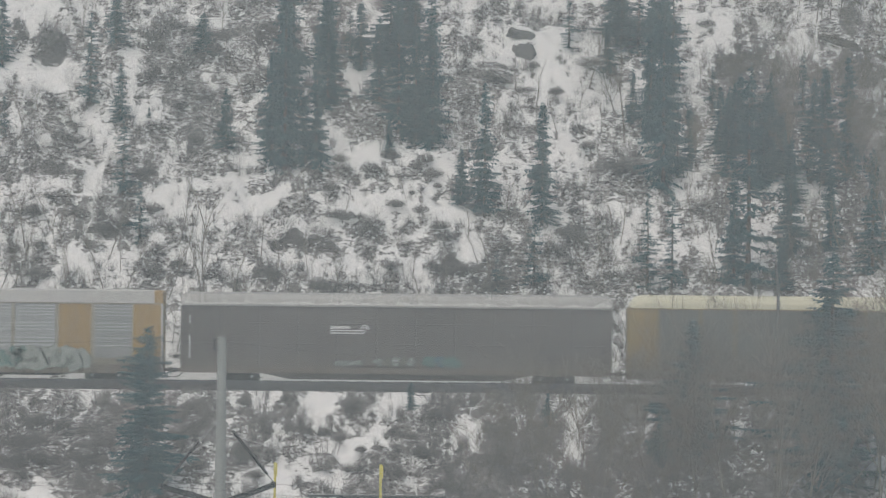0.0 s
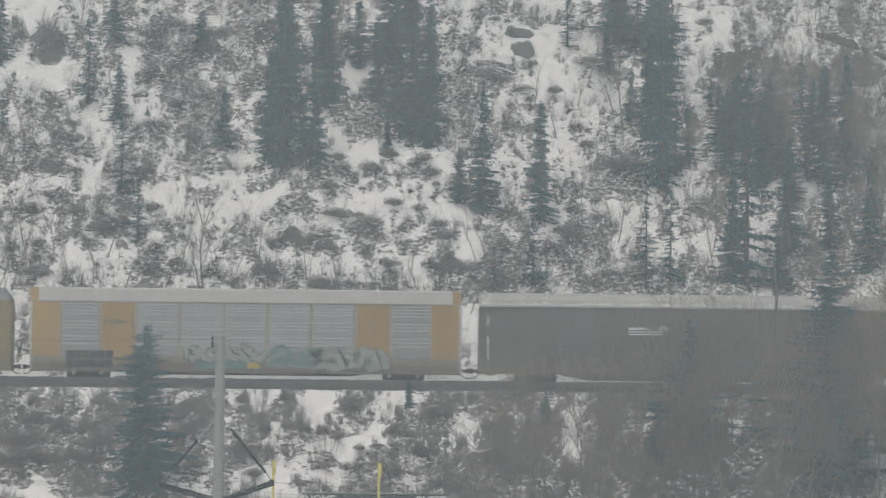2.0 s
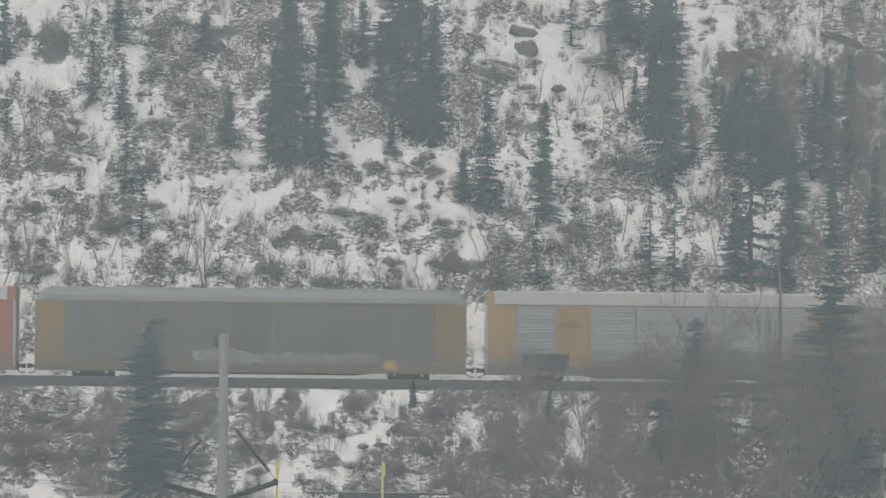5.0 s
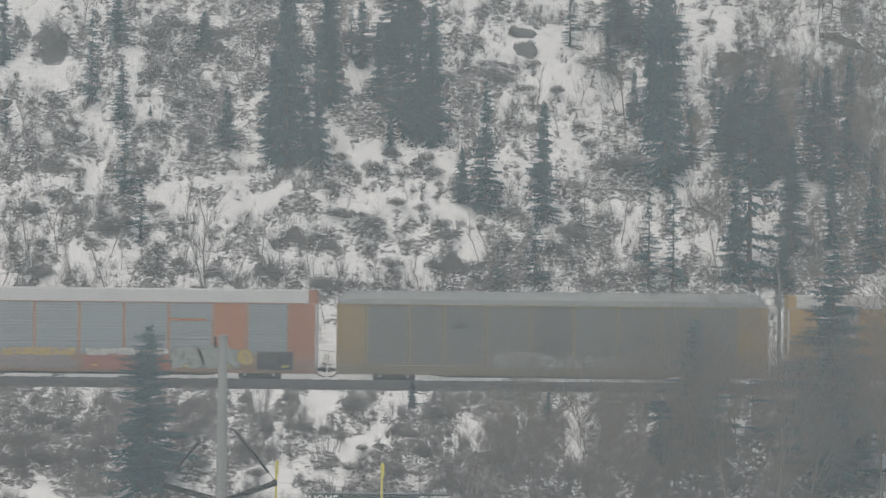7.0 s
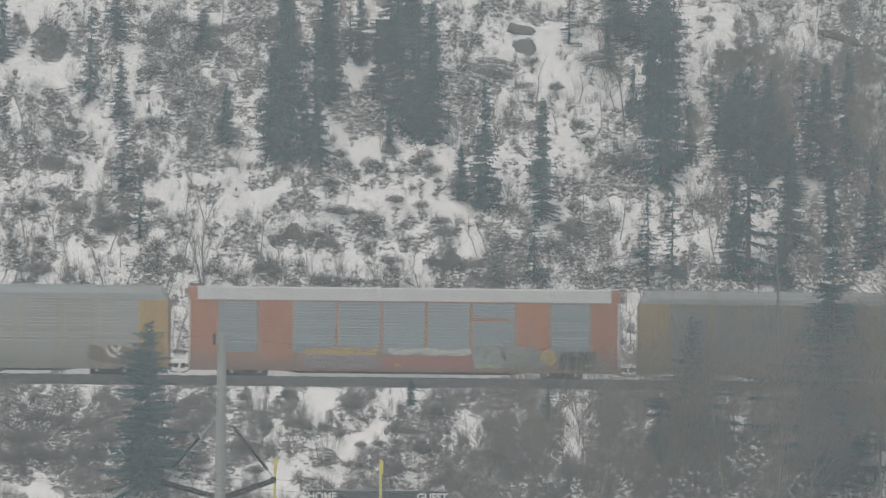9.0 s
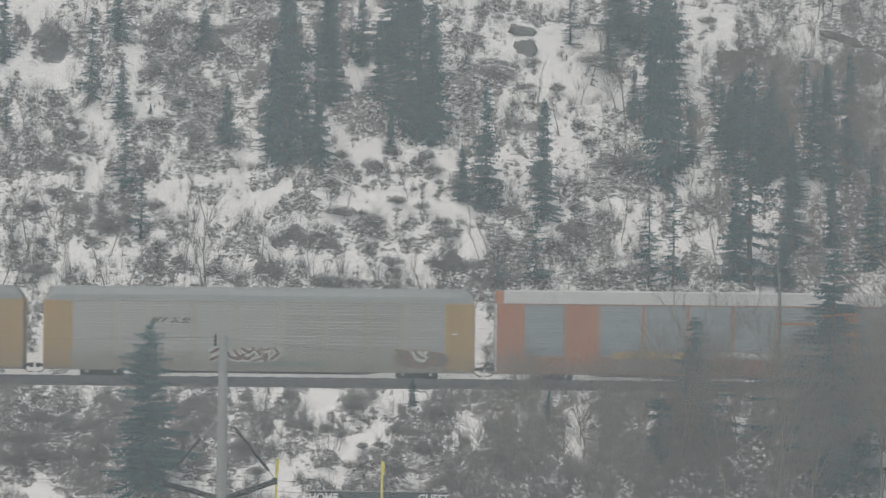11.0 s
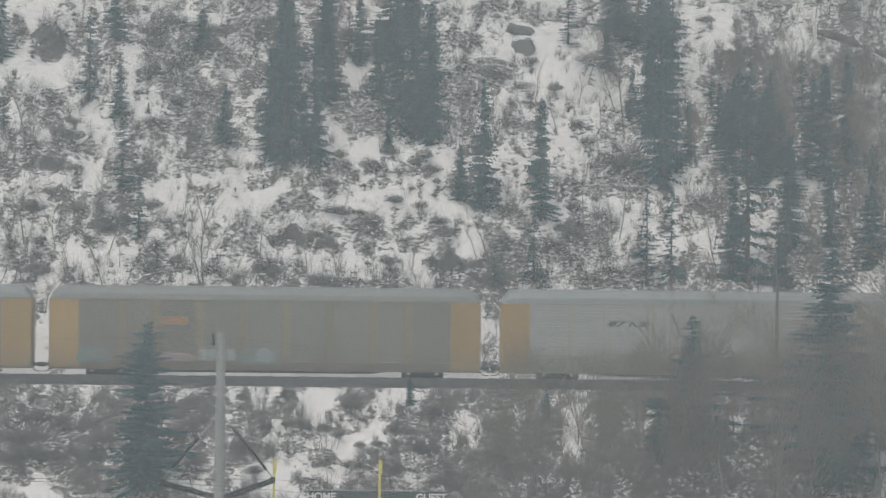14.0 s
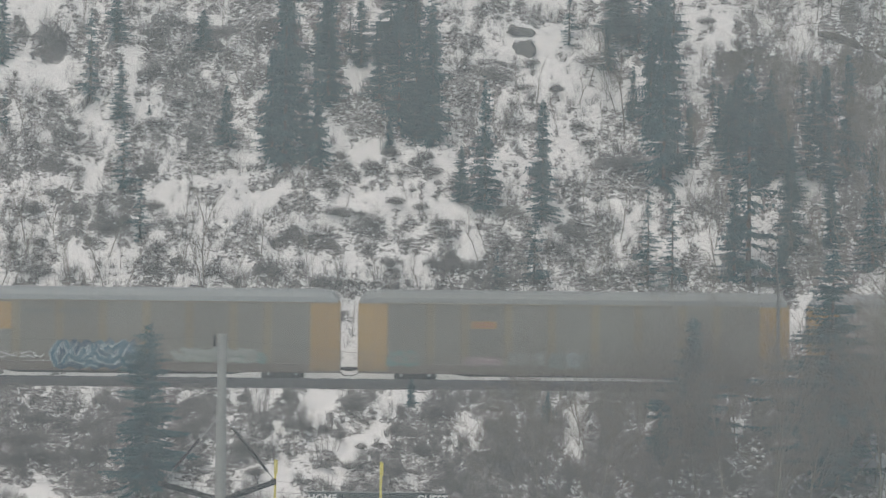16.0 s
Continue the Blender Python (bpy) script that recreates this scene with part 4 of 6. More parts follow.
def roof_snow(car, seed):
    """Snow left along the lower edge of the roof, patchy above."""
    bm = bmesh.new()
    for side in (-1, 1):
        prev = None
        for k in range(181):
            x = -HALF + 0.05 + k * (2 * HALF - 0.1) / 180
            hi = 5.12 + 0.30 * max(0.0, 0.30 + noise.noise((x * 1.1, seed, side)) + 0.8 * noise.noise((x * 3.7, seed, side)))
            row = []
            for z in (5.085, (5.085 + hi) / 2, hi):
                yy = np.interp(z, [5.0, 5.10, 5.45], [1.58, 1.58, 1.52]) + (0.035 if z < hi else 0.004)
                row.append(bm.verts.new((x, side * yy, z)))
            if prev:
                for a, b, c, d in zip(prev, prev[1:], row, row[1:]):
                    bm.faces.new((a, c, d, b) if side < 0 else (a, b, d, c))
            prev = row
    part("roof_edge_snow", bm, M["frost"], car, "snow lying along the roof edge")


def spray_band(car, x0, x1, z0, z1, mat, seed, label="", y=-1.56):
    """A patch of sprayed colour with a wavering edge."""
    rng = random.Random(seed)
    n = max(6, int((x1 - x0) / 0.22))
    a, b, c = rng.uniform(0, 6), rng.uniform(0, 6), 0.10 * (z1 - z0)
    top = [(x0 + (x1 - x0) * k / n, z1 + c * (math.sin(1.9 * k + a) + rng.uniform(-0.6, 0.6)) - (0.5 * (z1 - z0) if k in (0, n) else 0)) for k in range(n + 1)]
    low = [(x0 + (x1 - x0) * k / n, z0 + c * (math.sin(1.3 * k + b) * 0.6)) for k in range(n + 1)]
    bm = bmesh.new()
    va = [bm.verts.new((px, y - 0.034, pz)) for px, pz in low]
    vb = [bm.verts.new((px, y - 0.034, pz)) for px, pz in top]
    for k in range(n):
        bm.faces.new((va[k], va[k + 1], vb[k + 1], vb[k]))
    part("graffiti_ground", bm, M[mat], car, label)


def bars(car, name, specs, mat, label="", y=-1.56):
    """Flat painted marks on the near side: x0, x1, z0, z1."""
    part(name, boxes(*[(x0, x1, y - 0.040, y - 0.034, z0, z1) for x0, x1, z0, z1 in specs]), M[mat], car, label)


def segments(end, panel, solid):
    """The bays of a car's side from end to end, each with its length."""
    side = (("end", end), ("panel", panel), ("solid", solid))
    return side + (("panel", (2 * HALF - 2 * (end + panel + solid)) / 5),) * 5 + side[::-1]



def autorack(label, paint, panel, stripe, roof, high=True, stripes=LOUVRES, skirt="skirt", solid=None, post="", lower=None, depth=0.03, bays=(1.9, 2.7, 2.2)):
    """An enclosed car carrier. high: flat white roof side with coloured corner caps; else a rounded zinc roof."""
    car = tagged(new("autorack_car"), label, "freight car", group="cars of the train")
    add_sill(car)
    add_trucks(car)
    add_ends(car, M[paint])
    zt, zb = 5.02, 1.22
    for side in (0, 180):
        turn = pose(0, 0, 0, 0, 0, side)
        x = -HALF
        made = {}
        for kind, w in segments(*bays):
            if kind == "panel" or (kind == "solid" and solid):
                mats = (M[panel], M[stripe]) if kind == "panel" else (M[solid], M[stripe])
                key = (kind, w)
                if key not in made:
                    made[key] = panel_mesh(w, zb, zt, mats, stripes, depth)
                part_of("side_panel", made[key], mats, car, at=turn @ pose(x, -1.5, 0))
            else:
                part("end_panel" if kind == "end" else "solid_panel", boxes((x + 0.02, x + w - 0.02, -1.53, -1.46, zb, zt), bevel=0.012), M[paint], car, at=turn)
            x += w
        if lower:
            part("lower_side", boxes((-HALF + lower[2], HALF - lower[2], -1.568, -1.49, 1.2, lower[1]), bevel=0.01), M[lower[0]], car, "dust-coated lower side sheet", turn)
            if not solid:
                for xe in (bays[0] + bays[1] - HALF, HALF - sum(bays)):
                    part("solid_panel_foot", boxes((xe + 0.03, xe + bays[2] - 0.03, -1.574, -1.50, 1.21, lower[1] + 0.03), bevel=0.01), M[paint], car, at=turn)
        x = -HALF
        half = 0.26 if post in ("post_dim", "post_pale") else 0.075 if post == "post_sooty" else 0.12 if post else 0.055
        for kind, w in segments(*bays)[:-1]:
            x += w
            wide = min(half, 0.06) if abs(x) > 11 else half
            part("post", boxes((x - wide, x + wide, -1.56, -1.48, zb - 0.1, zt), bevel=0.012), M[post or paint], car, at=turn)
        for xe in (-HALF + 0.05, HALF - 0.05):
            part("corner_post", boxes((xe - 0.06, xe + 0.06, -1.57, -1.45, 0.75, 5.07), bevel=0.012), M["roof_white" if high else paint], car, at=turn)
        part("skirt", boxes((-HALF, HALF, -1.55, -1.44, 0.60, 1.20), (-HALF, HALF, -1.565, -1.55, 1.12, 1.19), bevel=0.01), M[skirt], car, "dusty lower side sill", turn)
        part("top_rail", boxes((-HALF, HALF, -1.555, -1.45, 5.02, 5.10), bevel=0.01), M[post or paint], car, at=turn)
        if post in ("post_dim", "post_pale"):
            for xe in (-HALF + 0.01, HALF - bays[0]):
                part("end_sill", boxes((xe, xe + bays[0] - 0.01, -1.572, -1.50, 0.74, 1.25), bevel=0.01), M[paint], car, at=turn)
    if high:
        prof = [(-1.56, 5.10), (-1.56, 5.84), (-1.42, 5.91), (-0.8, 5.96), (0, 5.98), (0.8, 5.96), (1.42, 5.91), (1.56, 5.84), (1.56, 5.10)]
        part("roof", loft_x(prof, [(-HALF + 0.55, 1, 0), (HALF - 0.55, 1, 0)]), M[roof], car, "pale flat-sided roof")
        for s in (-1, 1):
            a, b = sorted((s * (HALF - 0.55), s * HALF))
            part("roof_cap", loft_x([(y * 1.004, z + 0.004) for y, z in prof], [(a, 1, 0), (b, 1, 0.06)]), M[paint], car)
    else:
        prof = [(-1.55, 5.10), (-1.53, 5.42), (-1.40, 5.72), (-1.1, 5.90), (-0.5, 5.97), (0.5, 5.97), (1.1, 5.90), (1.40, 5.72), (1.53, 5.42), (1.55, 5.10)]
        part("roof", loft_x(prof, [(-HALF + 0.1, 0.96, 0.55), (-HALF + 0.45, 0.98, 0.12), (-HALF + 0.9, 1, 0), (HALF - 0.9, 1, 0), (HALF - 0.45, 0.98, 0.12), (HALF - 0.1, 0.96, 0.55)]),
             M[roof], car, "rounded zinc-grey roof")
    rib = bpy.data.meshes.new("roof_rib")
    boxes((-0.04, 0.04, -1.0, 1.0, 5.88, 5.995), bevel=0.01).to_mesh(rib)
    for k in range(18):
        part_of("roof_rib", rib, M[roof], car, at=pose(-HALF + 1.4 + k * (2 * HALF - 2.8) / 17, 0, 0))
    return car


def boxcar(label):
    """A long plain-sided brown car with a deep sill and frost on its roof."""
    car = tagged(new("covered_freight_car"), label, "freight car", group="cars of the train")
    add_sill(car, deep=True, mat="oxide")
    add_trucks(car)
    add_ends(car, M["oxide"])
    for side in (0, 180):
        turn = pose(0, 0, 0, 0, 0, side)
        x, w = -HALF, 2 * HALF / 11
        mesh = panel_mesh(w, 1.1, 4.98, (M["oxide"], M["oxide"]), (3.9, 2.6), 0.02)
        for k in range(11):
            part_of("side_panel", mesh, M["oxide"], car, at=turn @ pose(x + k * w, -1.5, 0))
        for k in range(12):
            xx = min(max(x + k * w, -HALF + 0.05), HALF - 0.05)
            part("post", boxes((xx - 0.05, xx + 0.05, -1.55, -1.47, 0.95, 4.98), bevel=0.012), M["oxide"], car, at=turn)
        part("side_sill", boxes((-HALF, HALF, -1.56, -1.44, 0.72, 1.1), bevel=0.01), M["skirt"], car, at=turn)
    prof = [(-1.58, 4.98), (-1.58, 5.10), (-1.52, 5.45), (-1.40, 5.74), (-0.8, 5.86), (0, 5.90), (0.8, 5.86), (1.40, 5.74), (1.52, 5.45), (1.58, 5.10), (1.58, 4.98)]
    part("roof", loft_x(prof, [(-HALF, 0.98, 0.2), (-HALF + 0.3, 1, 0.02), (-HALF + 0.5, 1, 0), (HALF - 0.5, 1, 0), (HALF - 0.3, 1, 0.02), (HALF, 0.98, 0.2)]), M["roof_snowy"], car, "roof dusted with frost and snow")
    roof_snow(car, 3)
    for z0, z1 in ((1.65, 3.1), (3.85, 4.4)):
        bars(car, "end_marking", [(-HALF + 0.55, -HALF + 0.62, z0, z1)], "white", "worn white vertical stripe")
    bars(car, "emblem", [(-4.2, -2.0, 3.28, 3.36), (-4.2, -2.0, 3.44, 3.52), (-4.2, -2.95, 3.6, 3.76)], "white", "white striped emblem")
    bm = bmesh.new()
    for k in range(9):
        for r0, r1 in ((0.22, 0.30), (0.10, 0.16)):
            a, b = math.radians(20 * k), math.radians(20 * k + 20)
            c = (-2.0, 3.56)
            q = [(c[0] + r * math.cos(t), c[1] + r * math.sin(t)) for r, t in ((r0, a), (r1, a), (r1, b), (r0, b))]
            bm.faces.new([bm.verts.new((px, -1.597, pz)) for px, pz in q])
    part("emblem_arc", bm, M["white"], car, "white arc of the emblem")
    graffiti(car, -3.8, -2.1, 1.2, 1.62, ["g_pale"], letters=4, seed=3, label="pale sprayed lettering shapes")
    graffiti(car, -1.3, 1.2, 1.2, 1.85, ["g_pale", "panel_mid"], letters=5, seed=4, label="pale sprayed lettering shapes")
    graffiti(car, 1.8, 4.0, 1.15, 1.9, ["g_green", "g_blue"], letters=3, seed=5, label="dull green sprayed patch")
    return car


def build_train():
    cars = []
    # leading car, cream roof
    c = autorack("dull grey car carrier with a cream roof", "dull_yellow", "panel_dark", "panel_mid", "roof_cream", high=False, stripes=(), solid="panel_dark")
    cars.append((c, 11.85 + HALF))
    cars.append((boxcar("long oxide-brown covered car with a frosted roof"), -2.93))
    c = autorack("faded yellow car carrier with louvred grey panels and graffiti", "yellow", "panel_light", "louvre", "roof_white", post="post_faded", lower=("dusty_beige", 1.58, 0.12), bays=(1.95, 2.5, 2.3))
    bars(c, "emblem", [(-9.0, -8.93, 3.55, 4.05), (-7.2, -7.13, 3.55, 4.05), (-8.6, -8.3, 3.86, 3.92), (-8.6, -8.54, 3.66, 3.92), (-8.6, -8.3, 3.66, 3.72), (-8.22, -7.98, 3.66, 3.72), (-8.22, -7.98, 3.76, 3.82), (-8.22, -7.98, 3.86, 3.92), (-7.9, -7.84, 3.66, 3.92), (-7.74, -7.62, 3.74, 3.84), (-7.9, -7.6, 3.76, 3.81)], "g_dark", "dark lettering block")
    block_tag(c, -11.4, -8.4, 0.85, 1.98, 6, 2, "g_dark", "g_slate", 11, "dark blue-black sprayed block shapes")
    spray_band(c, -3.2, 1.0, 0.85, 1.5, "g_green", 4, "teal sprayed ground")
    spray_band(c, 0.1, 0.9, 0.9, 1.3, "g_yellow", 6, "yellow sprayed patch", y=-1.562)
    stroke_tag(c, -3.8, 0.8, 1.2, 2.35, 7, "g_pale", "g_dark", 12, "pale sprayed shapes with dark outlines", 0.34, 0.045)
    spray_band(c, 1.3, 8.6, 0.95, 1.9, "g_sage", 7, "grey-green sprayed ground")
    stroke_tag(c, 1.4, 4.2, 0.9, 2.3, 3, "g_green", "g_pale", 13, "green sprayed shapes with pale rims", 0.3, 0.07)
    stroke_tag(c, 4.0, 8.4, 0.85, 2.35, 4, "g_pale", "g_slate", 14, "pale green sprayed arches with dark rims", 0.36, 0.05)
    cars.append((c, -31.5))
    c = autorack("sooty grey car carrier with dull yellow ends", "dull_yellow", "panel_dark", "panel_dark", "roof_grey", high=False, stripes=(), solid="panel_dark", skirt="skirt_sooty", post="post_sooty")
    bars(c, "emblem", [(-6.5, -5.2, 3.55, 3.75), (-6.1, -5.3, 3.8, 3.95)], "g_dark", "dark faded emblem")
    graffiti(c, -3.6, 0.2, 1.0, 2.15, ["g_pale", "panel_light"], outline="panel_mid", letters=5, seed=21, label="pale sprayed bubble shapes", cloud="g_sage")
    graffiti(c, 0.5, 4.0, 1.0, 1.95, ["g_pale", "panel_light"], outline="panel_mid", letters=8, seed=22, label="pale sprayed shapes")
    graffiti(c, 4.3, 7.8, 1.05, 1.95, ["panel_light", "g_pale"], outline="panel_mid", letters=5, seed=23, label="faint pale sprayed shapes", cloud="panel_mid")
    spray_band(c, 8.5, 9.3, 0.85, 1.45, "g_yellow", 24, "orange-yellow sprayed patch")
    cars.append((c, -60.2))
    c = autorack("faded orange car carrier with blue-grey panels and graffiti", "orange", "panel_blue", "louvre_dim", "roof_white", depth=0.015, skirt="dusty_orange", post="post_rust", lower=("dusty_orange", 1.75, 0.12), bays=(1.85, 2.6, 2.15))
    spray_band(c, -6.4, -1.9, 0.8, 2.12, "g_mauve", 1, "mauve sprayed ground")
    stroke_tag(c, -6.3, -1.9, 1.6, 2.12, 9, "g_yellow", "g_mauve", 31, "yellow sprayed shapes", 0.3, 0.03)
    stroke_tag(c, -6.3, -1.9, 0.85, 1.6, 8, "g_mauve", "g_slate", 36, "mauve sprayed shapes", 0.36, 0.03)
    spray_band(c, -1.2, 4.4, 0.75, 1.72, "g_red", 2, "dull red sprayed ground")
    graffiti(c, -0.8, 4.2, 1.62, 2.15, ["g_white"], outline="g_mauve", letters=8, seed=32, label="white sprayed puffs above a red ground")
    spray_band(c, 4.5, 8.6, 0.9, 2.05, "g_pale", 3, "pale sprayed ground")
    stroke_tag(c, 4.6, 8.2, 0.95, 2.2, 4, "g_pale", "g_slate", 33, "large pale sprayed shapes", 0.42, 0.04)
    graffiti(c, 7.8, 9.5, 0.9, 2.15, ["g_yellow", "g_pale"], outline="panel_mid", letters=3, seed=34, label="yellow and pale sprayed shapes")
    block_tag(c, 9.9, 12.2, 0.8, 2.0, 4, 1, "g_dark", "g_slate", 35, "black sprayed block shapes")
    bars(c, "panel_stripe", [(4.2, 6.7, 3.9, 4.05)], "orange", "orange strip across a patched panel")
    bars(c, "reflector", [(-6.3, -5.9, 0.98, 1.06), (-0.6, -0.2, 0.98, 1.06), (5.2, 5.6, 0.98, 1.06), (11.5, 12.0, 0.95, 1.15)], "goal", "small yellow reflector marks")
    cars.append((c, -88.9))
    c = autorack("pale grey louvred car carrier with yellow ends", "yellow", "panel_pale", "louvre_soft", "roof_grey", high=False, solid="panel_pale", depth=0.015, post="post_pale", lower=("dusty_grey", 1.85, 1.72), skirt="dusty_grey")
    bm = bmesh.new()
    for pts in (((-7.0, 3.62), (-6.55, 3.62), (-6.1, 4.0), (-6.75, 4.0)), ((-6.4, 3.62), (-6.2, 3.62), (-5.75, 3.95), (-5.95, 3.97)), ((-5.6, 3.62), (-5.45, 3.62), (-5.3, 3.98), (-5.45, 3.98)),
                ((-5.4, 3.92), (-5.2, 3.64), (-5.05, 3.64), (-5.25, 3.95)), ((-5.0, 3.62), (-4.45, 3.62), (-4.4, 3.72), (-4.95, 3.72)), ((-4.9, 3.78), (-4.45, 3.78), (-4.4, 3.98), (-4.8, 3.98))):
        bm.faces.new([bm.verts.new((px, -1.572, pz)) for px, pz in pts])
    part("emblem", bm, M["panel_dark"], c, "dark slanted emblem")
    stroke_tag(c, -3.1, 1.0, 1.15, 2.2, 5, "g_maroon", "g_white", 47, "dark red sprayed strokes with white rims", 0.2, 0.085)
    spray_band(c, -2.8, 4.2, 0.95, 1.25, "g_sage", 42, "faint grey-green sprayed ground", y=-1.557)
    graffiti(c, 8.9, 11.8, 0.9, 2.1, ["skirt"], outline="g_red", letters=3, seed=43, label="brown sprayed patch")
    stroke_tag(c, 9.9, 10.5, 1.2, 2.15, 1, "g_white", "skirt", 44, "white sprayed stroke on a brown patch", 0.22, 0.02, y=-1.6)
    bars(c, "reflector", [(12.3, 12.65, 3.05, 3.13), (11.4, 11.6, 1.62, 1.70)], "white", "small white stencil mark")
    cars.append((c, -117.65))
    c = autorack("weathered grey car carrier with yellow ends", "yellow", "panel_mid", "panel_mid", "roof_grey", high=False, stripes=(), solid="panel_mid", post="post_dim")
    bars(c, "emblem", [(-6.55, -4.9, 3.5, 3.98)], "yellow", "dull yellow emblem block")
    bars(c, "emblem_lettering", [(-6.4, -5.05, 3.6, 3.68), (-6.4, -5.05, 3.8, 3.88)], "g_red", "dull red lettering bars", y=-1.566)
    spray_band(c, -11.9, -9.8, 1.1, 2.0, "g_green", 51, "dull green sprayed ground", y=-1.557)
    stroke_tag(c, -11.8, -9.9, 1.2, 1.9, 4, "panel_mid", "g_pale", 51, "sprayed shapes on a green ground", 0.2, 0.025)
    spray_band(c, -7.0, -4.5, 1.15, 1.7, "g_mauve", 52, "dull pink sprayed ground", y=-1.557)
    block_tag(c, -4.2, -1.8, 1.2, 2.0, 4, 1, "g_pale", "g_sage", 54, "pale green sprayed block shapes")
    spray_band(c, -1.6, 1.1, 1.0, 2.0, "g_sage", 55, "faint blue-green sprayed ground", y=-1.557)
    bm = bmesh.new()
    for k in range(40):
        q = [(r * math.cos(a), 1.65 + r * math.sin(a)) for j, d in ((k, -0.05), (k, 0.05), (k + 1, 0.05), (k + 1, -0.05))
             for a, r in ((j * 0.32, 0.06 + 0.0115 * j + d),)]
        bm.faces.new([bm.verts.new((px, -1.6, pz)) for px, pz in q])
    part("graffiti", bm, M["g_ice"], c, "pale blue sprayed spiral")
    cars.append((c, -146.4))
    c = autorack("weathered grey car carrier with yellow ends and blue graffiti", "yellow", "panel_mid", "panel_mid", "roof_grey", high=False, stripes=(), solid="panel_mid", post="post_dim")
    bars(c, "emblem", [(-8.6, -7.2, 3.2, 4.95)], "yellow", "yellow emblem panel")
    bars(c, "lettering", [(-6.4, -4.6, 4.3, 4.5), (-4.2, -2.3, 4.3, 4.5)], "panel_dark", "dark lettering bars")
    stroke_tag(c, -8.2, -5.3, 1.3, 1.85, 5, "g_white", "panel_mid", 61, "white sprayed strokes", 0.16, 0.0)
    spray_band(c, -4.5, 0.9, 0.75, 2.5, "g_navy", 65, "dark blue sprayed ground", y=-1.557)
    stroke_tag(c, -4.5, 0.7, 0.75, 2.5, 6, "g_blue", "g_ice", 62, "blue sprayed shapes with pale rims", 0.17, 0.07)
    stroke_tag(c, 3.1, 8.2, 1.2, 2.15, 5, "g_pale", "panel_dark", 63, "pale sprayed block shapes", 0.4, 0.03)
    graffiti(c, 7.0, 9.0, 1.1, 1.9, ["g_green", "g_pale"], outline="panel_mid", letters=3, seed=64, label="pale green sprayed shapes")
    cars.append((c, -175.0))
    return cars


build_haze_screen()
build_track()
TRAIN = build_train()


# ---- trees ----
def spruce_crown(seed, height=10.0, spread=0.16, droop=0.35, gap=0.40, ragged=0.3, spray=0.26, power=0.72, rise=1.5, skip=0.12, fat=1.0):
    """Uneven drooping boughs all round the stem, each of many tapering sprays of needles."""
    rng = np.random.default_rng(seed)
    A, B, R = [], [], []
    z = 0.03 * height
    ph = rng.uniform(0, 6.28, 3)
    while z < height * 0.985:
        f = z / height
        rad = spread * height * (1 - f) ** power * (0.78 + 0.22 * min(1, f / 0.12)) + 0.05
        rad *= 1 + ragged * 0.5 * math.sin(9 * f + ph[2])
        nb = int(rng.integers(5, 8)) if f < 0.85 else 4
        off = rng.uniform(0, 6.28)
        for k in range(nb):
            if rng.random() < skip:
                continue
            az = off + 6.28 * k / nb + rng.normal(0, 0.3)
            L = rad * rng.uniform(1 - 2.0 * ragged, 1 + 0.8 * ragged) * (1 + 0.18 * math.sin(az + ph[0]) * math.sin(7 * f + ph[1]))
            out = np.array([math.cos(az), math.sin(az), 0])
            side = np.array([-out[1], out[0], 0])
            z0 = z + rng.normal(0, 1.1 * gap)
            dr = droop * rng.uniform(0.0, 1.6) * (1 - rise * f)
            npt = max(2, int(L / spray))
            for j in range(npt):
                s = (j + 0.6) / npt
                p = out * L * s + np.array([0, 0, z0 - dr * L * s + 0.35 * dr * L * s * s])
                n = L * 0.26 * (1.2 - s) + 0.14
                for sg in (-1, 1):
                    for _ in range(2):
                        q = p + out * n * rng.uniform(0.3, 0.9) + side * sg * n * rng.uniform(0.4, 1.0) + np.array([0, 0, -n * rng.uniform(0.0, 0.9)])
                        A.append(p), B.append(q), R.append(fat * (0.045 + 0.03 * n))
                q = p + out * n * rng.uniform(0.5, 1.0) + np.array([0, 0, rng.uniform(-0.16, 0.12)])
                A.append(p), B.append(q), R.append(0.05 * fat)
            A.append(np.array([0, 0, z0])), B.append(out * L * 0.9 + np.array([0, 0, z0 - dr * L * 0.75])), R.append(0.04)
        z += gap * rng.uniform(0.5, 1.5) * (1.0 - 0.4 * f)
    A.append(np.array([0, 0, height * 0.90])), B.append(np.array([0, 0, height])), R.append(0.05)
    return mesh_np("crown", *spikes(A, B, R))


def trunk_mesh(height, r):
    bm = bmesh.new()
    pts = [(0.03 * math.sin(k * 1.7), 0.03 * math.cos(k * 2.3), height * k / 5) for k in range(6)]
    pts[0] = (0, 0, -0.5)
    for k in range(5):
        tube(bm, pts[k], pts[k + 1], r * (1 - 0.19 * k), r * (1 - 0.19 * (k + 1)), n=7)
    me = bpy.data.meshes.new("trunk")
    bm.to_mesh(me)
    return me


DENSE = [spruce_crown(k, spread=s, gap=g) for k, (s, g) in enumerate([(0.17, 0.24), (0.17, 0.21), (0.17, 0.26), (0.17, 0.22)])]
OPEN = [spruce_crown(10 + k, spread=0.17, gap=g, ragged=0.4, skip=0.3, droop=0.3) for k, g in enumerate((0.42, 0.5, 0.46))]
BROAD = [spruce_crown(20, spread=0.255, droop=0.45, gap=0.185, ragged=0.34, spray=0.15, power=0.66, rise=2.2, skip=0.22, fat=0.62),
         spruce_crown(21, spread=0.21, droop=0.4, gap=0.17, ragged=0.42, spray=0.13, power=0.74, rise=2.0, skip=0.18, fat=0.55)]
TRUNK = trunk_mesh(9.6, 0.16)


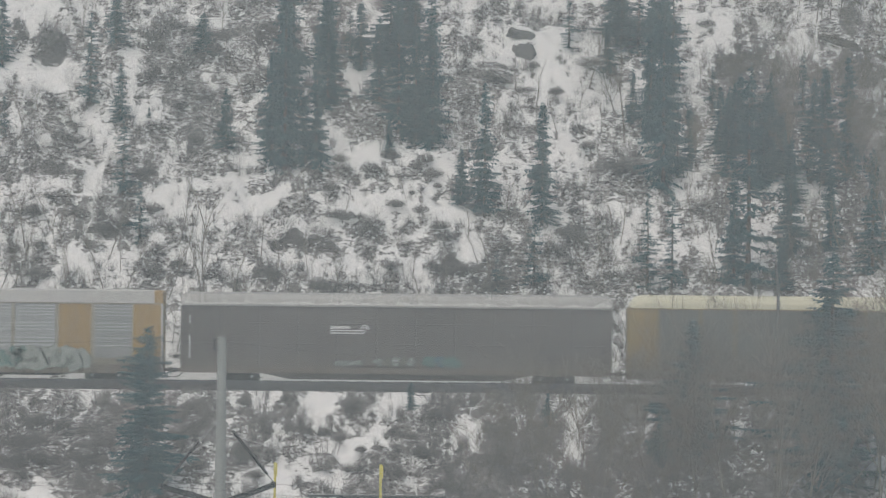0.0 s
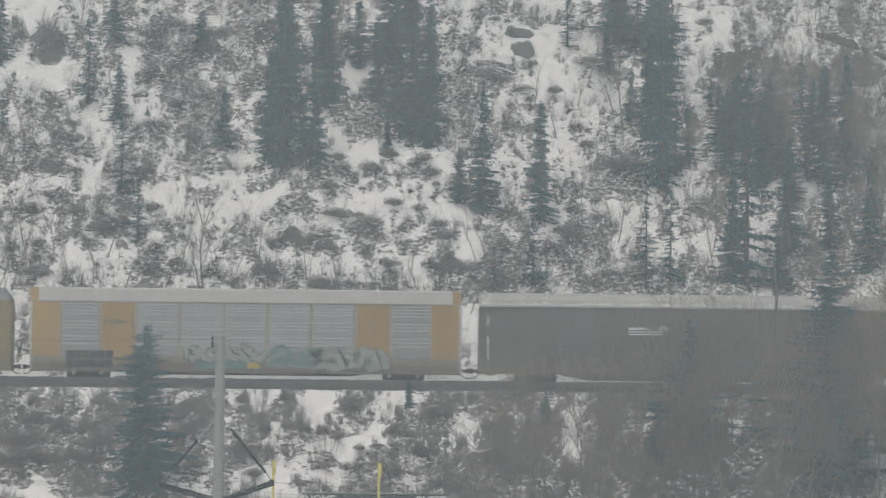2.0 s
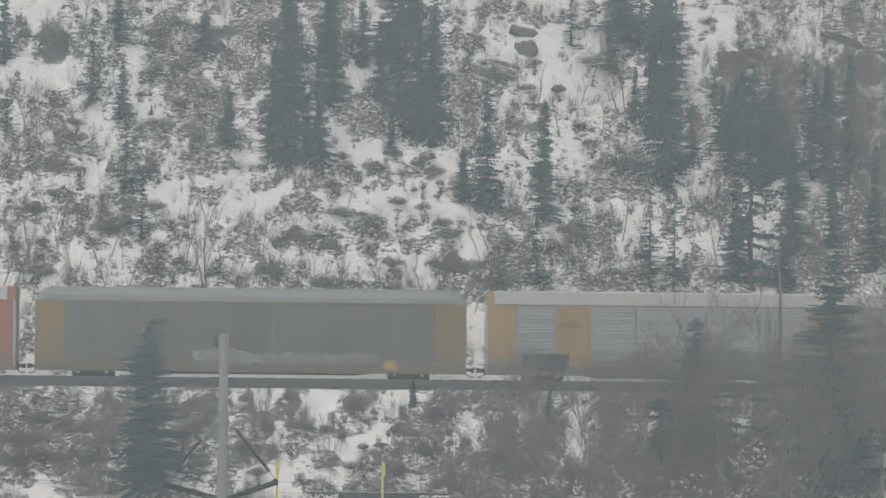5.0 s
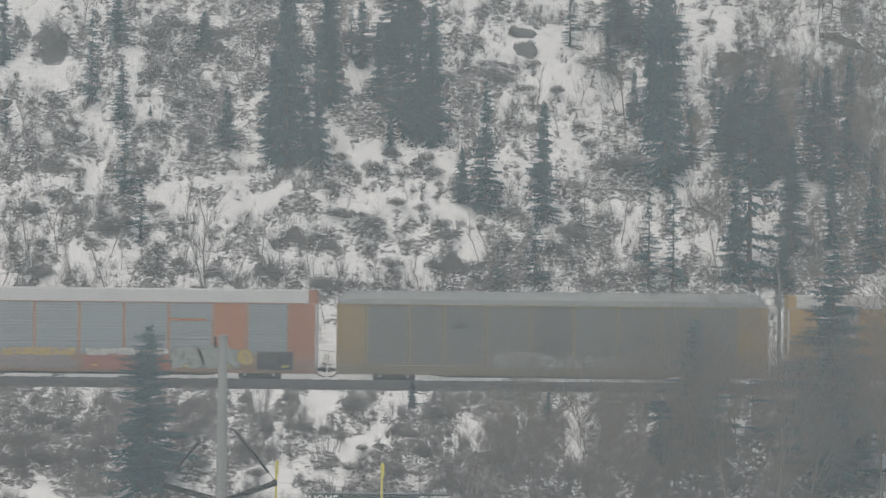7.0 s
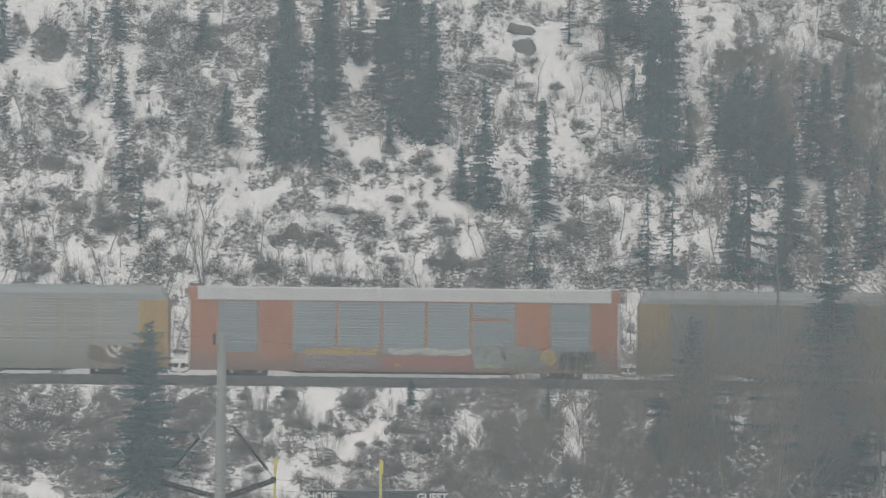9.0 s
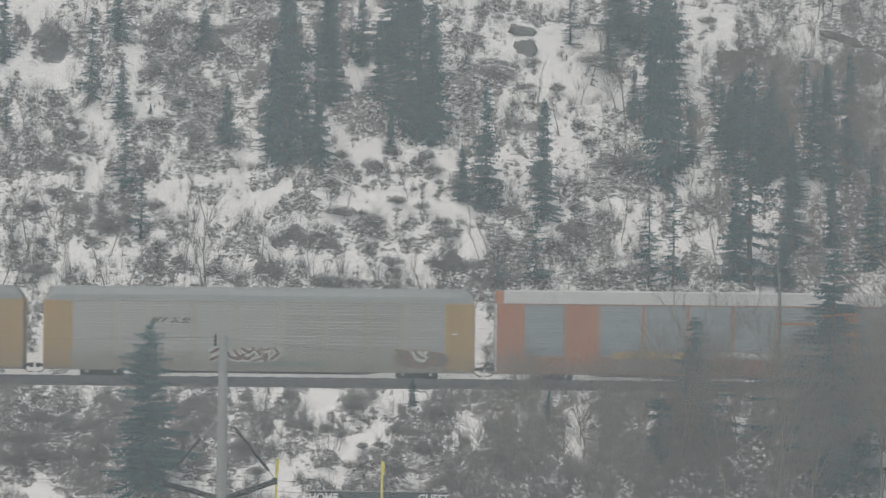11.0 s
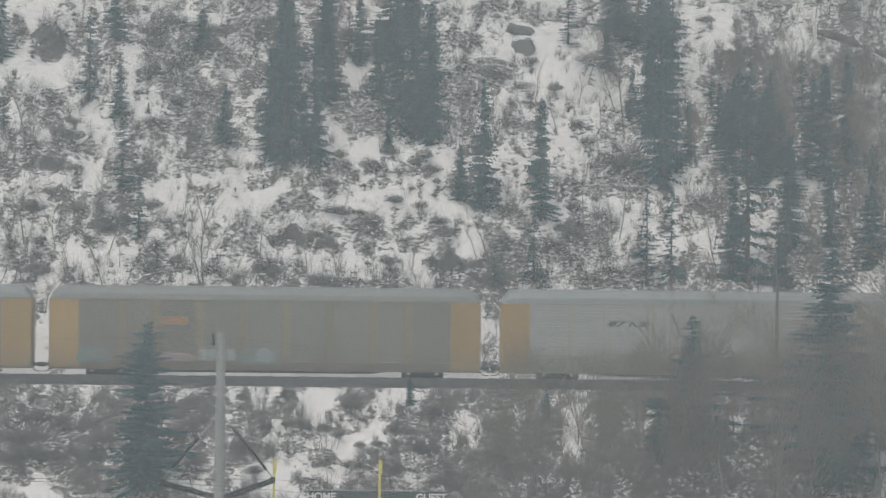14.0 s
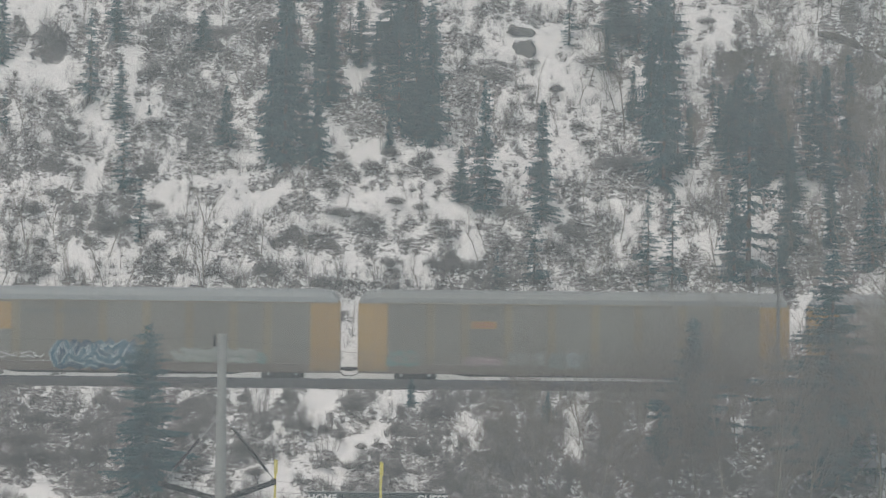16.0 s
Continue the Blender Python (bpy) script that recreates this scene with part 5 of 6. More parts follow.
def spruce(x, y, h, crown, label, wide=1.0):
    tree = tagged(new("spruce_tree"), label, "tree", group="spruces on the slopes")
    z = float(ground_z(x, y))
    tree.matrix_basis = pose(x, y, z - 0.1, 0, 0, random.uniform(0, 360)) @ Matrix.Diagonal((h / 10 * wide, h / 10 * wide, h / 10, 1))
    part_of("trunk", TRUNK, M["bark"], tree)
    part_of("crown", crown, M["needles"], tree)
    return tree


# x, y, height, breadth
SPRUCES_WEST = [(-31.6, 335.8, 5.8, 1.0), (-30.7, 328.6, 3.0, 1.3), (-24.9, 331.1, 6.4, 1.1), (-23.5, 336.1, 4.9, 1.35), (-22.7, 329.7, 4.0, 1.3),
                (-21.9, 322.1, 5.2, 1.4), (-20.5, 318.1, 4.0, 1.4), (-20.7, 330.0, 0.8, 1.8), (-15.1, 326.1, 4.1, 1.4), (-17.3, 336.1, 2.9, 2.4)]
SPRUCES_MIDDLE = [(-11.0, 325.3, 13.8, 0.82), (-11.9, 325.4, 8.2, 0.9), (-8.8, 324.9, 9.0, 0.7), (-8.2, 331.1, 8.3, 0.95), (-3.2, 327.6, 9.8, 0.85),
                  (-2.0, 327.4, 8.6, 0.95), (-0.8, 327.2, 9.8, 0.85), (-3.8, 326.2, 2.7, 1.2), (2.8, 321.3, 9.1, 0.9), (6.7, 320.3, 8.5, 0.95),
                  (6.1, 314.0, 4.5, 1.6), (1.2, 321.7, 3.9, 1.4), (3.6, 314.4, 2.6, 1.6), (-9.6, 325.0, 5.0, 1.1), (-4.6, 331.0, 6.0, 1.2)]
SPRUCES_EAST = [(8.9, 338.3, 4.0, 1.4), (12.7, 338.2, 5.5, 1.9), (11.6, 335.1, 3.6, 1.8), (15.1, 323.9, 16.1, 0.6), (14.4, 329.1, 11.0, 0.65),
                (13.2, 330.1, 3.8, 1.3), (13.7, 315.2, 6.4, 1.15), (15.3, 314.4, 6.8, 0.9), (20.4, 314.7, 14.1, 0.95), (19.5, 315.4, 7.6, 1.0),
                (22.4, 324.3, 6.2, 1.4), (23.5, 318.4, 7.8, 1.0), (26.2, 318.6, 5.7, 1.1), (19.9, 328.9, 3.5, 1.4), (26.2, 324.0, 8.2, 1.1),
                (27.8, 324.1, 8.2, 1.0), (22.6, 314.5, 3.4, 1.6), (28.8, 315.7, 8.4, 1.0)]
SPRUCES_BEHIND = [(-11.1, 330.0, 9.7, 1.0), (-10.8, 335.2, 8.0, 1.2), (-8.4, 336.2, 6.4, 1.2),
                  (-3.3, 334.3, 8.4, 1.2), (-3.9, 335.4, 6.2, 1.7), (-2.1, 335.6, 7.6, 1.4), (-2.8, 339.0, 6.1, 1.7), (-1.0, 333.0, 8.2, 1.1),
                  (-6.0, 336.2, 5.0, 1.6), (-6.8, 336.3, 3.4, 1.7), (-1.6, 328.4, 4.5, 1.7)]
SPRUCES_WOOD = [(15.4, 330.0, 11.3, 0.65), (16.2, 334.1, 9.2, 1.0), (15.3, 338.6, 6.9, 1.5), (13.9, 337.7, 6.3, 1.5), (12.3, 338.8, 5.7, 1.9),
                (21.8, 324.4, 5.8, 1.5), (22.8, 328.9, 4.5, 1.5), (21.7, 332.5, 3.0, 1.4), (25.8, 328.2, 4.7, 1.6), (25.2, 330.9, 4.4, 1.8),
                (23.8, 322.9, 4.6, 1.6), (19.9, 328.4, 3.9, 1.6), (20.8, 330.8, 3.2, 2.0),
                (27.0, 332.0, 3.8, 2.1), (23.4, 324.7, 4.3, 1.8), (25.1, 324.2, 3.9, 2.0), (19.6, 324.6, 5.6, 1.1), (20.9, 323.6, 6.1, 1.1), (22.0, 323.9, 6.2, 1.1), (18.9, 331.8, 3.3, 1.3), (20.2, 326.6, 5.4, 1.5), (21.4, 327.0, 5.6, 1.5), (19.2, 327.6, 4.6, 1.4), (16.1, 324.6, 5.0, 1.2), (17.0, 326.4, 4.6, 1.3)]
THIN = {(-24.9, 331.1), (-21.9, 322.1), (-20.5, 318.1), (-30.7, 328.6), (6.1, 314.0), (8.9, 338.3), (13.7, 315.2), (15.3, 314.4), (20.4, 314.7), (3.6, 314.4)}
for k, (x, y, h, wide) in enumerate(SPRUCES_WEST + SPRUCES_MIDDLE + SPRUCES_EAST + SPRUCES_BEHIND + SPRUCES_WOOD):
    thin = (x, y) in THIN or (x, y, h, wide) in SPRUCES_BEHIND[1::2] + SPRUCES_WOOD[1::2]
    spruce(x, y, h, OPEN[k % 3] if thin else DENSE[k % 4],
           "open-crowned spruce with the snow showing through" if thin else "tall dark spruce on the snowy hillside" if h > 7 else "small dark spruce among brush", wide)
FRONT = [(-17.8, 285.0, 16.5, 0, 1.12), (23.7, 286.0, 21.5, 1, 1.45), (15.4, 289.0, 17.4, 1, 1.5), (6.6, 292.5, 12.7, 1, 1.3), (13.3, 287.0, 11.5, 1, 1.4), (22.3, 291.0, 14.0, 1, 1.2), (-1.9, 294.3, 13.3, 0, 1.0)]
for x, y, top, k, wide in FRONT:
    spruce(x, y, top - float(ground_z(x, y)) + 0.1, BROAD[k], "dark spruce below the railway with spreading boughs", wide)


def limbs(seed, height, spread, levels=4, lean=0.0, fine=0.011, clear=1, reach=1.0):
    """A leafless tree: forking limbs down to fine twigs. Returns (a, b, r) of its segments."""
    rng = np.random.default_rng(seed)
    A, B, R = [], [], []

    def grow(p, d, length, r, level):
        steps = 4 + clear if level == 0 else 3
        for j in range(steps):
            d = d + rng.normal(0, 0.10, 3) + np.array([0, 0, 0.05])
            d /= np.linalg.norm(d)
            q = p + d * length / steps
            r2 = max(fine, r * (0.82 if level == 0 else 0.72))
            A.append(p), B.append(q + (q - p) * 0.12), R.append(r)
            if level < levels and (level > 0 or j >= clear):
                for _ in range(int(rng.integers(2, 4))):
                    az = rng.uniform(0, 6.28)
                    e = d * rng.uniform(0.7, 1.1) + spread * np.array([math.cos(az), math.sin(az), rng.uniform(-0.1, 0.5)])
                    grow(q, e / np.linalg.norm(e), length * reach * rng.uniform(0.38, 0.62), max(fine, r2 * 0.6), level + 1)
            p, r = q, r2

    grow(np.zeros(3) - np.array([0, 0, 0.3]), np.array([lean, 0.0, 1.0]), height, 0.012 * height + 0.02, 0)
    return A, B, R


def bare_mesh(*args, **kw):
    """The trunk and main limbs as one mesh, the branches and twigs as another."""
    A, B, R = (np.array(v) for v in limbs(*args, **kw))
    thick = R > 0.3 * R.max()
    B = B + (B - A) * np.where(thick, 1.2, 0.6)[:, None]
    return [mesh_np(n, *spikes(A[m], B[m], R[m])) for n, m in (("trunk", thick), ("branches", ~thick))]


BARE = [bare_mesh(40 + k, h, s, 3, l, fine=0.009) for k, (h, s, l) in enumerate([(6.0, 0.75, 0.1), (6.5, 0.6, -0.15), (5.5, 0.9, 0.35), (7.0, 0.65, 0.0)])]
YOUNG = [bare_mesh(60 + k, h, s, 2, l, clear=2, reach=0.75) for k, (h, s, l) in enumerate([(2.9, 0.55, 0.0), (3.3, 0.5, 0.06), (2.6, 0.65, -0.05)])]


SLIM = [bare_mesh(90 + k, h, 0.45, 2, l, fine=0.009, clear=2, reach=0.5) for k, (h, l) in enumerate([(4.2, 0.03), (3.6, -0.05), (5.0, 0.0)])]
BUSHY = bare_mesh(77, 6.0, 0.7, 4, 0.0, fine=0.008)


def bare_tree(x, y, scale, mesh, label, mat="twig", tilt=0.0):
    tree = tagged(new("bare_tree"), label, "tree", group="leafless trees")
    tree.matrix_basis = pose(x, y, float(ground_z(x, y)) - 0.05, 0, tilt, 0) @ pose(0, 0, 0, 0, 0, random.uniform(0, 360)) @ Matrix.Diagonal((scale, scale, scale, 1))
    part_of("trunk", mesh[0], M["aspen"], tree)
    part_of("branches", mesh[1], M[mat], tree)


rnd = random.Random(5)
# the leafless wood below the railway
for k in range(38):
    x = rnd.uniform(4, 32)
    y = rnd.uniform(276, 293)
    top = rnd.uniform(14.0, 17.5) if x > 13 else rnd.uniform(11.0, 13.0)
    bare_tree(x, y, max(0.5, (top - float(ground_z(x, y))) / 8.2), BARE[k % 4], "grey-brown leafless tree below the railway")
for k in range(14):
    x, y = 12.6 + 0.9 * k + rnd.uniform(-0.5, 0.5), rnd.uniform(288.5, 294)
    tall = rnd.uniform(14.0, 16.2) - float(ground_z(x, y))
    bare_tree(x, y, tall / (8.8 if k % 4 == 0 else 5.4), BUSHY if k % 4 == 0 else SLIM[k % 3], "leafless tree screening the railway")
for k, (x, y, h, lean) in enumerate([(6.8, 292.2, 4.6, 3), (8.8, 288.4, 4.4, -14), (9.0, 284.2, 5.5, 2), (10.1, 284.1, 5.0, -4), (20.8, 286.4, 8.5, 1),
                                     (23.6, 285.0, 8.0, 3), (21.5, 284.5, 5.5, -38), (1.7, 286.1, 3.6, -16), (2.3, 288.6, 3.0, -3), (5.6, 292.1, 3.2, -18),
                                     (17.4, 284.3, 5.5, -30), (13.7, 285.0, 6.0, 24), (24.6, 284.6, 6.5, 22), (26.2, 285.4, 6.0, 2), (12.0, 288.5, 5.0, -8)]):
    bare_tree(x, y, h / (4.9, 4.2, 5.8)[k % 3], SLIM[k % 3], "slim pale leaning trunk in the wood below the railway", tilt=lean)
# tall leafless crowns at the edge of the hill wood
for k, (x, y, h) in enumerate([(29.5, 316, 12), (23.5, 323, 9), (30.5, 322, 10),
                               (22.2, 338.0, 2.9), (24.7, 335.7, 3.8), (26.4, 336.6, 3.0), (23.4, 340.4, 3.4), (25.6, 341.6, 3.2), (27.3, 341.0, 4.0), (28.7, 341.4, 4.4),
                               (30.0, 340.6, 4.2), (31.2, 340.2, 4.4), (29.4, 338.4, 3.0), (31.0, 337.0, 3.6), (28.0, 343.0, 4.0), (30.5, 343.0, 4.0), (26.0, 343.5, 3.5), (21.6, 341.5, 3.0), (12.2, 331, 6.5)]):
    bare_tree(x, y, h / 8.2, BARE[k % 4], "tall grey-brown leafless tree at the edge of the wood")
# rusty brown crowns with thick twigs
for k, (x, y, h) in enumerate([(20.6, 334.3, 2.3), (21.5, 334.5, 2.5), (22.4, 334.2, 2.4), (23.5, 333.5, 2.7), (25.3, 332.3, 3.2), (27.4, 329.0, 5.0),
                               (29.6, 332.1, 4.0), (20.5, 332.4, 2.8), (29.3, 323.8, 5.5), (29.3, 318.5, 5.5), (28.8, 324.2, 5.0),
                               (26.3, 332.0, 3.2), (17.4, 325.4, 3.4), (28.6, 335.6, 2.2), (31.0, 333.2, 3.0), (30.4, 335.6, 2.2)]):
    bare_tree(x, y, h / 8.2, BUSHY, "leafless tree with a dense rusty-brown crown", "rust")
# single slim stems on the snow: x, y, height
STEMS_WEST = [(-29.0, 320.5, 2.9), (-28.2, 318.0, 5.0), (-26.6, 319.8, 3.5), (-26.0, 319.0, 3.9), (-26.0, 316.9, 3.9), (-22.5, 317.3, 4.4),
              (-23.5, 321.5, 1.7), (-21.6, 315.5, 3.0), (-21.1, 313.6, 3.8), (-17.4, 316.2, 4.5), (-15.8, 312.8, 6.6), (-20.2, 313.6, 1.6),
              (-30.6, 328.5, 2.8), (-29.6, 328.4, 3.1), (-28.5, 327.5, 3.5), (-28.0, 328.4, 3.0), (-23.5, 333.2, 2.0), (-19.9, 330.0, 2.2), (-13.3, 318.0, 2.1)]
STEMS_MIDDLE = [(-9.8, 319.6, 2.7), (-9.2, 320.2, 2.7), (-6.9, 320.2, 2.7), (-1.5, 320.0, 1.9), (-4.7, 314.7, 2.5), (-2.0, 314.6, 2.3), (-12.4, 314.3, 3.8),
                (-14.0, 313.8, 3.2), (-8.6, 312.9, 2.3), (-11.1, 315.2, 3.4), (-2.5, 321.6, 2.5), (1.0, 324.6, 2.7), (1.7, 318.2, 2.3), (2.5, 316.4, 3.4),
                (4.3, 323.8, 1.2), (7.1, 319.7, 1.7), (7.6, 314.7, 2.1), (4.6, 316.9, 1.3)]
STEMS_EAST = [(9.6, 320.3, 4.7), (11.5, 319.5, 4.2), (11.9, 318.8, 4.6), (10.4, 314.9, 4.0), (10.1, 314.6, 4.2), (12.0, 314.9, 3.0), (11.0, 329.1, 2.8),
              (9.4, 332.4, 2.2), (8.0, 328.9, 3.5), (2.3, 331.7, 3.2), (5.3, 332.6, 2.8), (6.5, 330.4, 4.2), (12.6, 328.8, 6.7), (17.2, 321.2, 1.9),
              (17.7, 320.3, 3.3), (18.2, 321.0, 2.7), (18.7, 320.7, 3.1), (18.6, 315.5, 5.3), (23.5, 321.0, 2.7), (22.1, 314.8, 2.3), (16.3, 315.2, 3.8),
              (18.2, 334.7, 3.2), (20.7, 337.1, 2.0), (26.9, 341.2, 4.2), (27.9, 341.6, 4.6), (28.6, 341.0, 4.0), (29.4, 341.5, 4.8), (30.1, 340.9, 4.2), (30.9, 341.4, 4.6), (31.6, 340.8, 4.4),
              (16.9, 320.6, 3.4), (17.4, 319.4, 3.8), (18.4, 318.6, 3.6), (19.1, 319.6, 3.3), (19.4, 321.4, 3.0), (17.9, 322.3, 2.8), (2.4, 328.4, 3.0), (3.2, 329.6, 2.8), (4.0, 327.4, 3.0), (23.2, 315.6, 3.4), (23.9, 316.4, 3.9), (24.6, 315.2, 4.4), (25.4, 316.8, 3.6), (26.3, 315.6, 4.6), (27.0, 317.2, 4.0), (25.0, 318.6, 3.2), (22.7, 318.0, 3.8)]
for k, (x, y, h) in enumerate(STEMS_WEST + STEMS_MIDDLE + STEMS_EAST):
    bare_tree(x, y, h / (4.9, 4.2, 5.8)[k % 3], SLIM[k % 3], "slim upright leafless young tree in the snow")
bare_tree(19.2, 333.3, 0.42, BARE[2], "dead forked tree on the slope")
# a fringe of saplings at the foot of the hill
for k in range(70):
    x, y = rnd.uniform(-31, 20), rnd.uniform(307.5, 315)
    bare_tree(x, y, rnd.uniform(0.45, 0.85), (YOUNG if k % 5 == 0 else SLIM)[k % 3], "thin leafless sapling behind the railway", "twig")
# thin young trees on the hill
for k in range(110):
    x, y = rnd.uniform(-31, 31), rnd.uniform(308, 340)
    if rnd.random() > 0.25 + 0.9 * float(brush_cover(x, y)):
        continue
    bare_tree(x, y, rnd.uniform(0.45, 0.9), (SLIM if k % 3 else YOUNG)[k % 3], "thin leafless young tree on the snow", "twig")


def bush_mesh(seed, n=520):
    """A rounded leafless bush a metre in half width: short twigs filling an uneven dome, over stems from the root."""
    rng = np.random.default_rng(seed)
    az, rho, up = rng.uniform(0, 6.28, n), np.sqrt(rng.random(n)), rng.random(n) ** 0.8
    ph = rng.uniform(0, 6.28, 3)
    lump = 1 + 0.2 * np.sin(2 * az + ph[0]) + 0.14 * np.sin(3 * az + ph[1]) + 0.08 * np.sin(5 * az + ph[2])
    rad = rho * lump
    p = np.stack([rad * np.cos(az), rad * np.sin(az), 0.85 * up * np.sqrt(np.clip(1.02 - (0.95 * rho) ** 2, 0.04, 1)) * lump], 1)
    d = rng.normal(0, 1, (n, 3)) + np.stack([0.7 * np.cos(az), 0.7 * np.sin(az), np.full(n, 0.9)], 1)
    d /= np.linalg.norm(d, axis=1, keepdims=True)
    A, B, R = [p], [p + d * rng.uniform(0.12, 0.32, n)[:, None]], [rng.uniform(0.016, 0.03, n)]
    k = n // 5
    root = np.stack([0.4 * p[:k, 0], 0.4 * p[:k, 1], np.full(k, -0.12)], 1)
    A.append(root), B.append(p[:k] * np.array([1, 1, 1.08])), R.append(np.full(k, 0.018))
    return mesh_np("twigs", *spikes(np.concatenate(A), np.concatenate(B), np.concatenate(R)))


def snow_flecks(p, size, rng):
    """Little flattened lumps of snow at the points p, each an octahedron of its own shape."""
    n = len(p)
    r = size[:, None] * rng.uniform(0.6, 1.4, (n, 3)) * np.array([1.3, 1.0, 0.6])
    axes = np.array([[1, 0, 0], [0, 1, 0], [-1, 0, 0], [0, -1, 0], [0, 0, 1], [0, 0, -1.0]])
    v = p[:, None, :] + axes[None] * r[:, None, :]
    f = np.array([[0, 1, 4], [1, 2, 4], [2, 3, 4], [3, 0, 4], [1, 0, 5], [2, 1, 5], [3, 2, 5], [0, 3, 5]])
    return v.reshape(-1, 3), (6 * np.arange(n)[:, None, None] + f[None]).reshape(-1, 3)


def bush_snow(seed, n=26):
    rng = np.random.default_rng(seed)
    az, rho = rng.uniform(0, 6.28, n), np.sqrt(rng.random(n))
    z = 0.9 * np.sqrt(np.clip(1 - (0.9 * rho) ** 2, 0.02, 1)) * rng.uniform(0.25, 0.95, n)
    me = mesh_np("caught_snow", *snow_flecks(np.stack([rho * np.cos(az), rho * np.sin(az), z], 1), rng.uniform(0.04, 0.11, n), rng))
    me.materials.append(M["snow"])
    return me


BUSH = [bush_mesh(200 + k) for k in range(5)]
CAUGHT = [bush_snow(300 + k) for k in range(3)]


def bush(x, y, r, mat, k):
    thing = tagged(new("bush"), "rounded leafless bush standing in the snow", "bush", group="bushes on the slopes")
    thing.matrix_basis = pose(x, y, float(ground_z(x, y)) - 0.05, 0, 0, rnd.uniform(0, 360)) @ Matrix.Diagonal((r, r, r * rnd.uniform(0.75, 1.05), 1))
    part_of("twigs", BUSH[k % 5], None, thing)
    part_of("caught_snow", CAUGHT[k % 3], None, thing, "lumps of snow caught in the twigs")
    thing.children[0].material_slots[0].link = "OBJECT"
    thing.children[0].material_slots[0].material = M[mat]


for mesh in BUSH:
    mesh.materials.append(M["brush"])
for k, (x, y, r) in enumerate(BUSHES):
    for j in range(n_bush := max(1, math.ceil(r / 0.85))):
        off = (j - (n_bush - 1) / 2) * 1.5 * r / n_bush
        bush(x + off, y + rnd.uniform(-0.15, 0.15), min(r, 1.25 * r / n_bush + 0.1), "bank_brush" if y < 300 else "brush", 3 * k + j)


def brush_stuff(name, n, x0, x1, y0, y1, seed, label, tall=1.0, mat="brush"):
    """Shrubs of many fine stems, thick where the snow is thin."""
    rng = np.random.default_rng(seed)
    x, y = rng.uniform(x0, x1, n * 9), rng.uniform(y0, y1, n * 9)
    keep = rng.random(n * 9) < np.clip((brush_cover(x, y) + np.where(y < 300, 0.0, 0.2)) * 0.75, 0, 1) * (0.2 + 0.3 * brush_cover(x, y) ** 2 + clump(x, y))
    x, y = x[keep][:n // 3], y[keep][:n // 3]
    here = (TUFT_X > x0) & (TUFT_X < x1) & (TUFT_Y > y0) & (TUFT_Y < y1)
    pick = rng.choice(np.flatnonzero(here), n - n // 3)
    x = np.concatenate([x, TUFT_X[pick] + rng.normal(0, 0.42, len(pick)) * TUFT_R[pick]])
    y = np.concatenate([y, TUFT_Y[pick] - 0.1 + rng.normal(0, 0.36, len(pick)) * TUFT_R[pick]])
    c = brush_cover(x, y)
    z = ground_z(x, y)
    size = tall * rng.lognormal(-0.55, 0.45, len(x)) * (0.78 + 0.5 * c)
    size = np.where(y < 300, np.minimum(size, np.clip((RAIL_Z - 0.05 - z) / 1.1, 0.2, 3.0)), size)      # none on the bank overtops the ballast
    m = 11
    base = np.repeat(np.stack([x, y, z - 0.05], 1), m, 0)
    s = np.repeat(size, m)
    az, out = rng.uniform(0, 6.28, len(s)), np.abs(rng.normal(0, 0.5 if y0 > 300 else 0.35, len(s)))
    base[:, 0] += 0.22 * s * np.cos(az) * rng.random(len(s))
    base[:, 1] += 0.22 * s * np.sin(az) * rng.random(len(s))
    L = s * rng.uniform(0.4, 1.1, len(s))
    way = np.stack([out * np.cos(az), out * np.sin(az), np.ones(len(s))], 1)
    way /= np.linalg.norm(way, axis=1, keepdims=True)
    tip = base + way * L[:, None]
    A, B, R = [base], [tip], [0.007 + 0.004 * s]
    for k in range(4):
        f = rng.uniform(0.2, 1.0, len(s))[:, None]
        a = base + (tip - base) * f
        d = 0.7 * way + rng.normal(0, 0.6, way.shape)
        d /= np.linalg.norm(d, axis=1, keepdims=True)
        A.append(a), B.append(a + d * (L * rng.uniform(0.2, 0.5, len(s)))[:, None]), R.append(np.full(len(s), 0.0078))
    me = mesh_np(name, *spikes(np.concatenate(A), np.concatenate(B), np.concatenate(R)))
    me.materials.append(M[mat])
    tagged(new(name, me), label, "brush", kind="stuff")
    pick = rng.random(len(x)) < np.where(y > 306, 0.45, 0.0)
    p = np.repeat(np.stack([x, y, z], 1)[pick], 2, 0)
    q = np.repeat(size[pick], 2)
    p = p + np.stack([rng.normal(0, 0.3, len(p)) * q, rng.normal(0, 0.3, len(p)) * q, rng.uniform(0.05, 0.6, len(p)) * q], 1)
    if len(p) == 0:
        return
    me = mesh_np("snow_in_brush", *snow_flecks(p, rng.uniform(0.04, 0.11, len(p)), rng))
    me.materials.append(M["snow"])
    tagged(new("snow_in_brush", me), "lumps of snow caught in the brush", "snow", kind="stuff")


brush_stuff("hillside_brush", 7400, -31, 31, 307, 345, 1, "leafless grey-brown brush over the snowy hillside")
brush_stuff("embankment_brush", 5200, -30, 30, 279, 296.3, 2, "leafless brush on the bank below the railway", 1.05, "bank_brush")


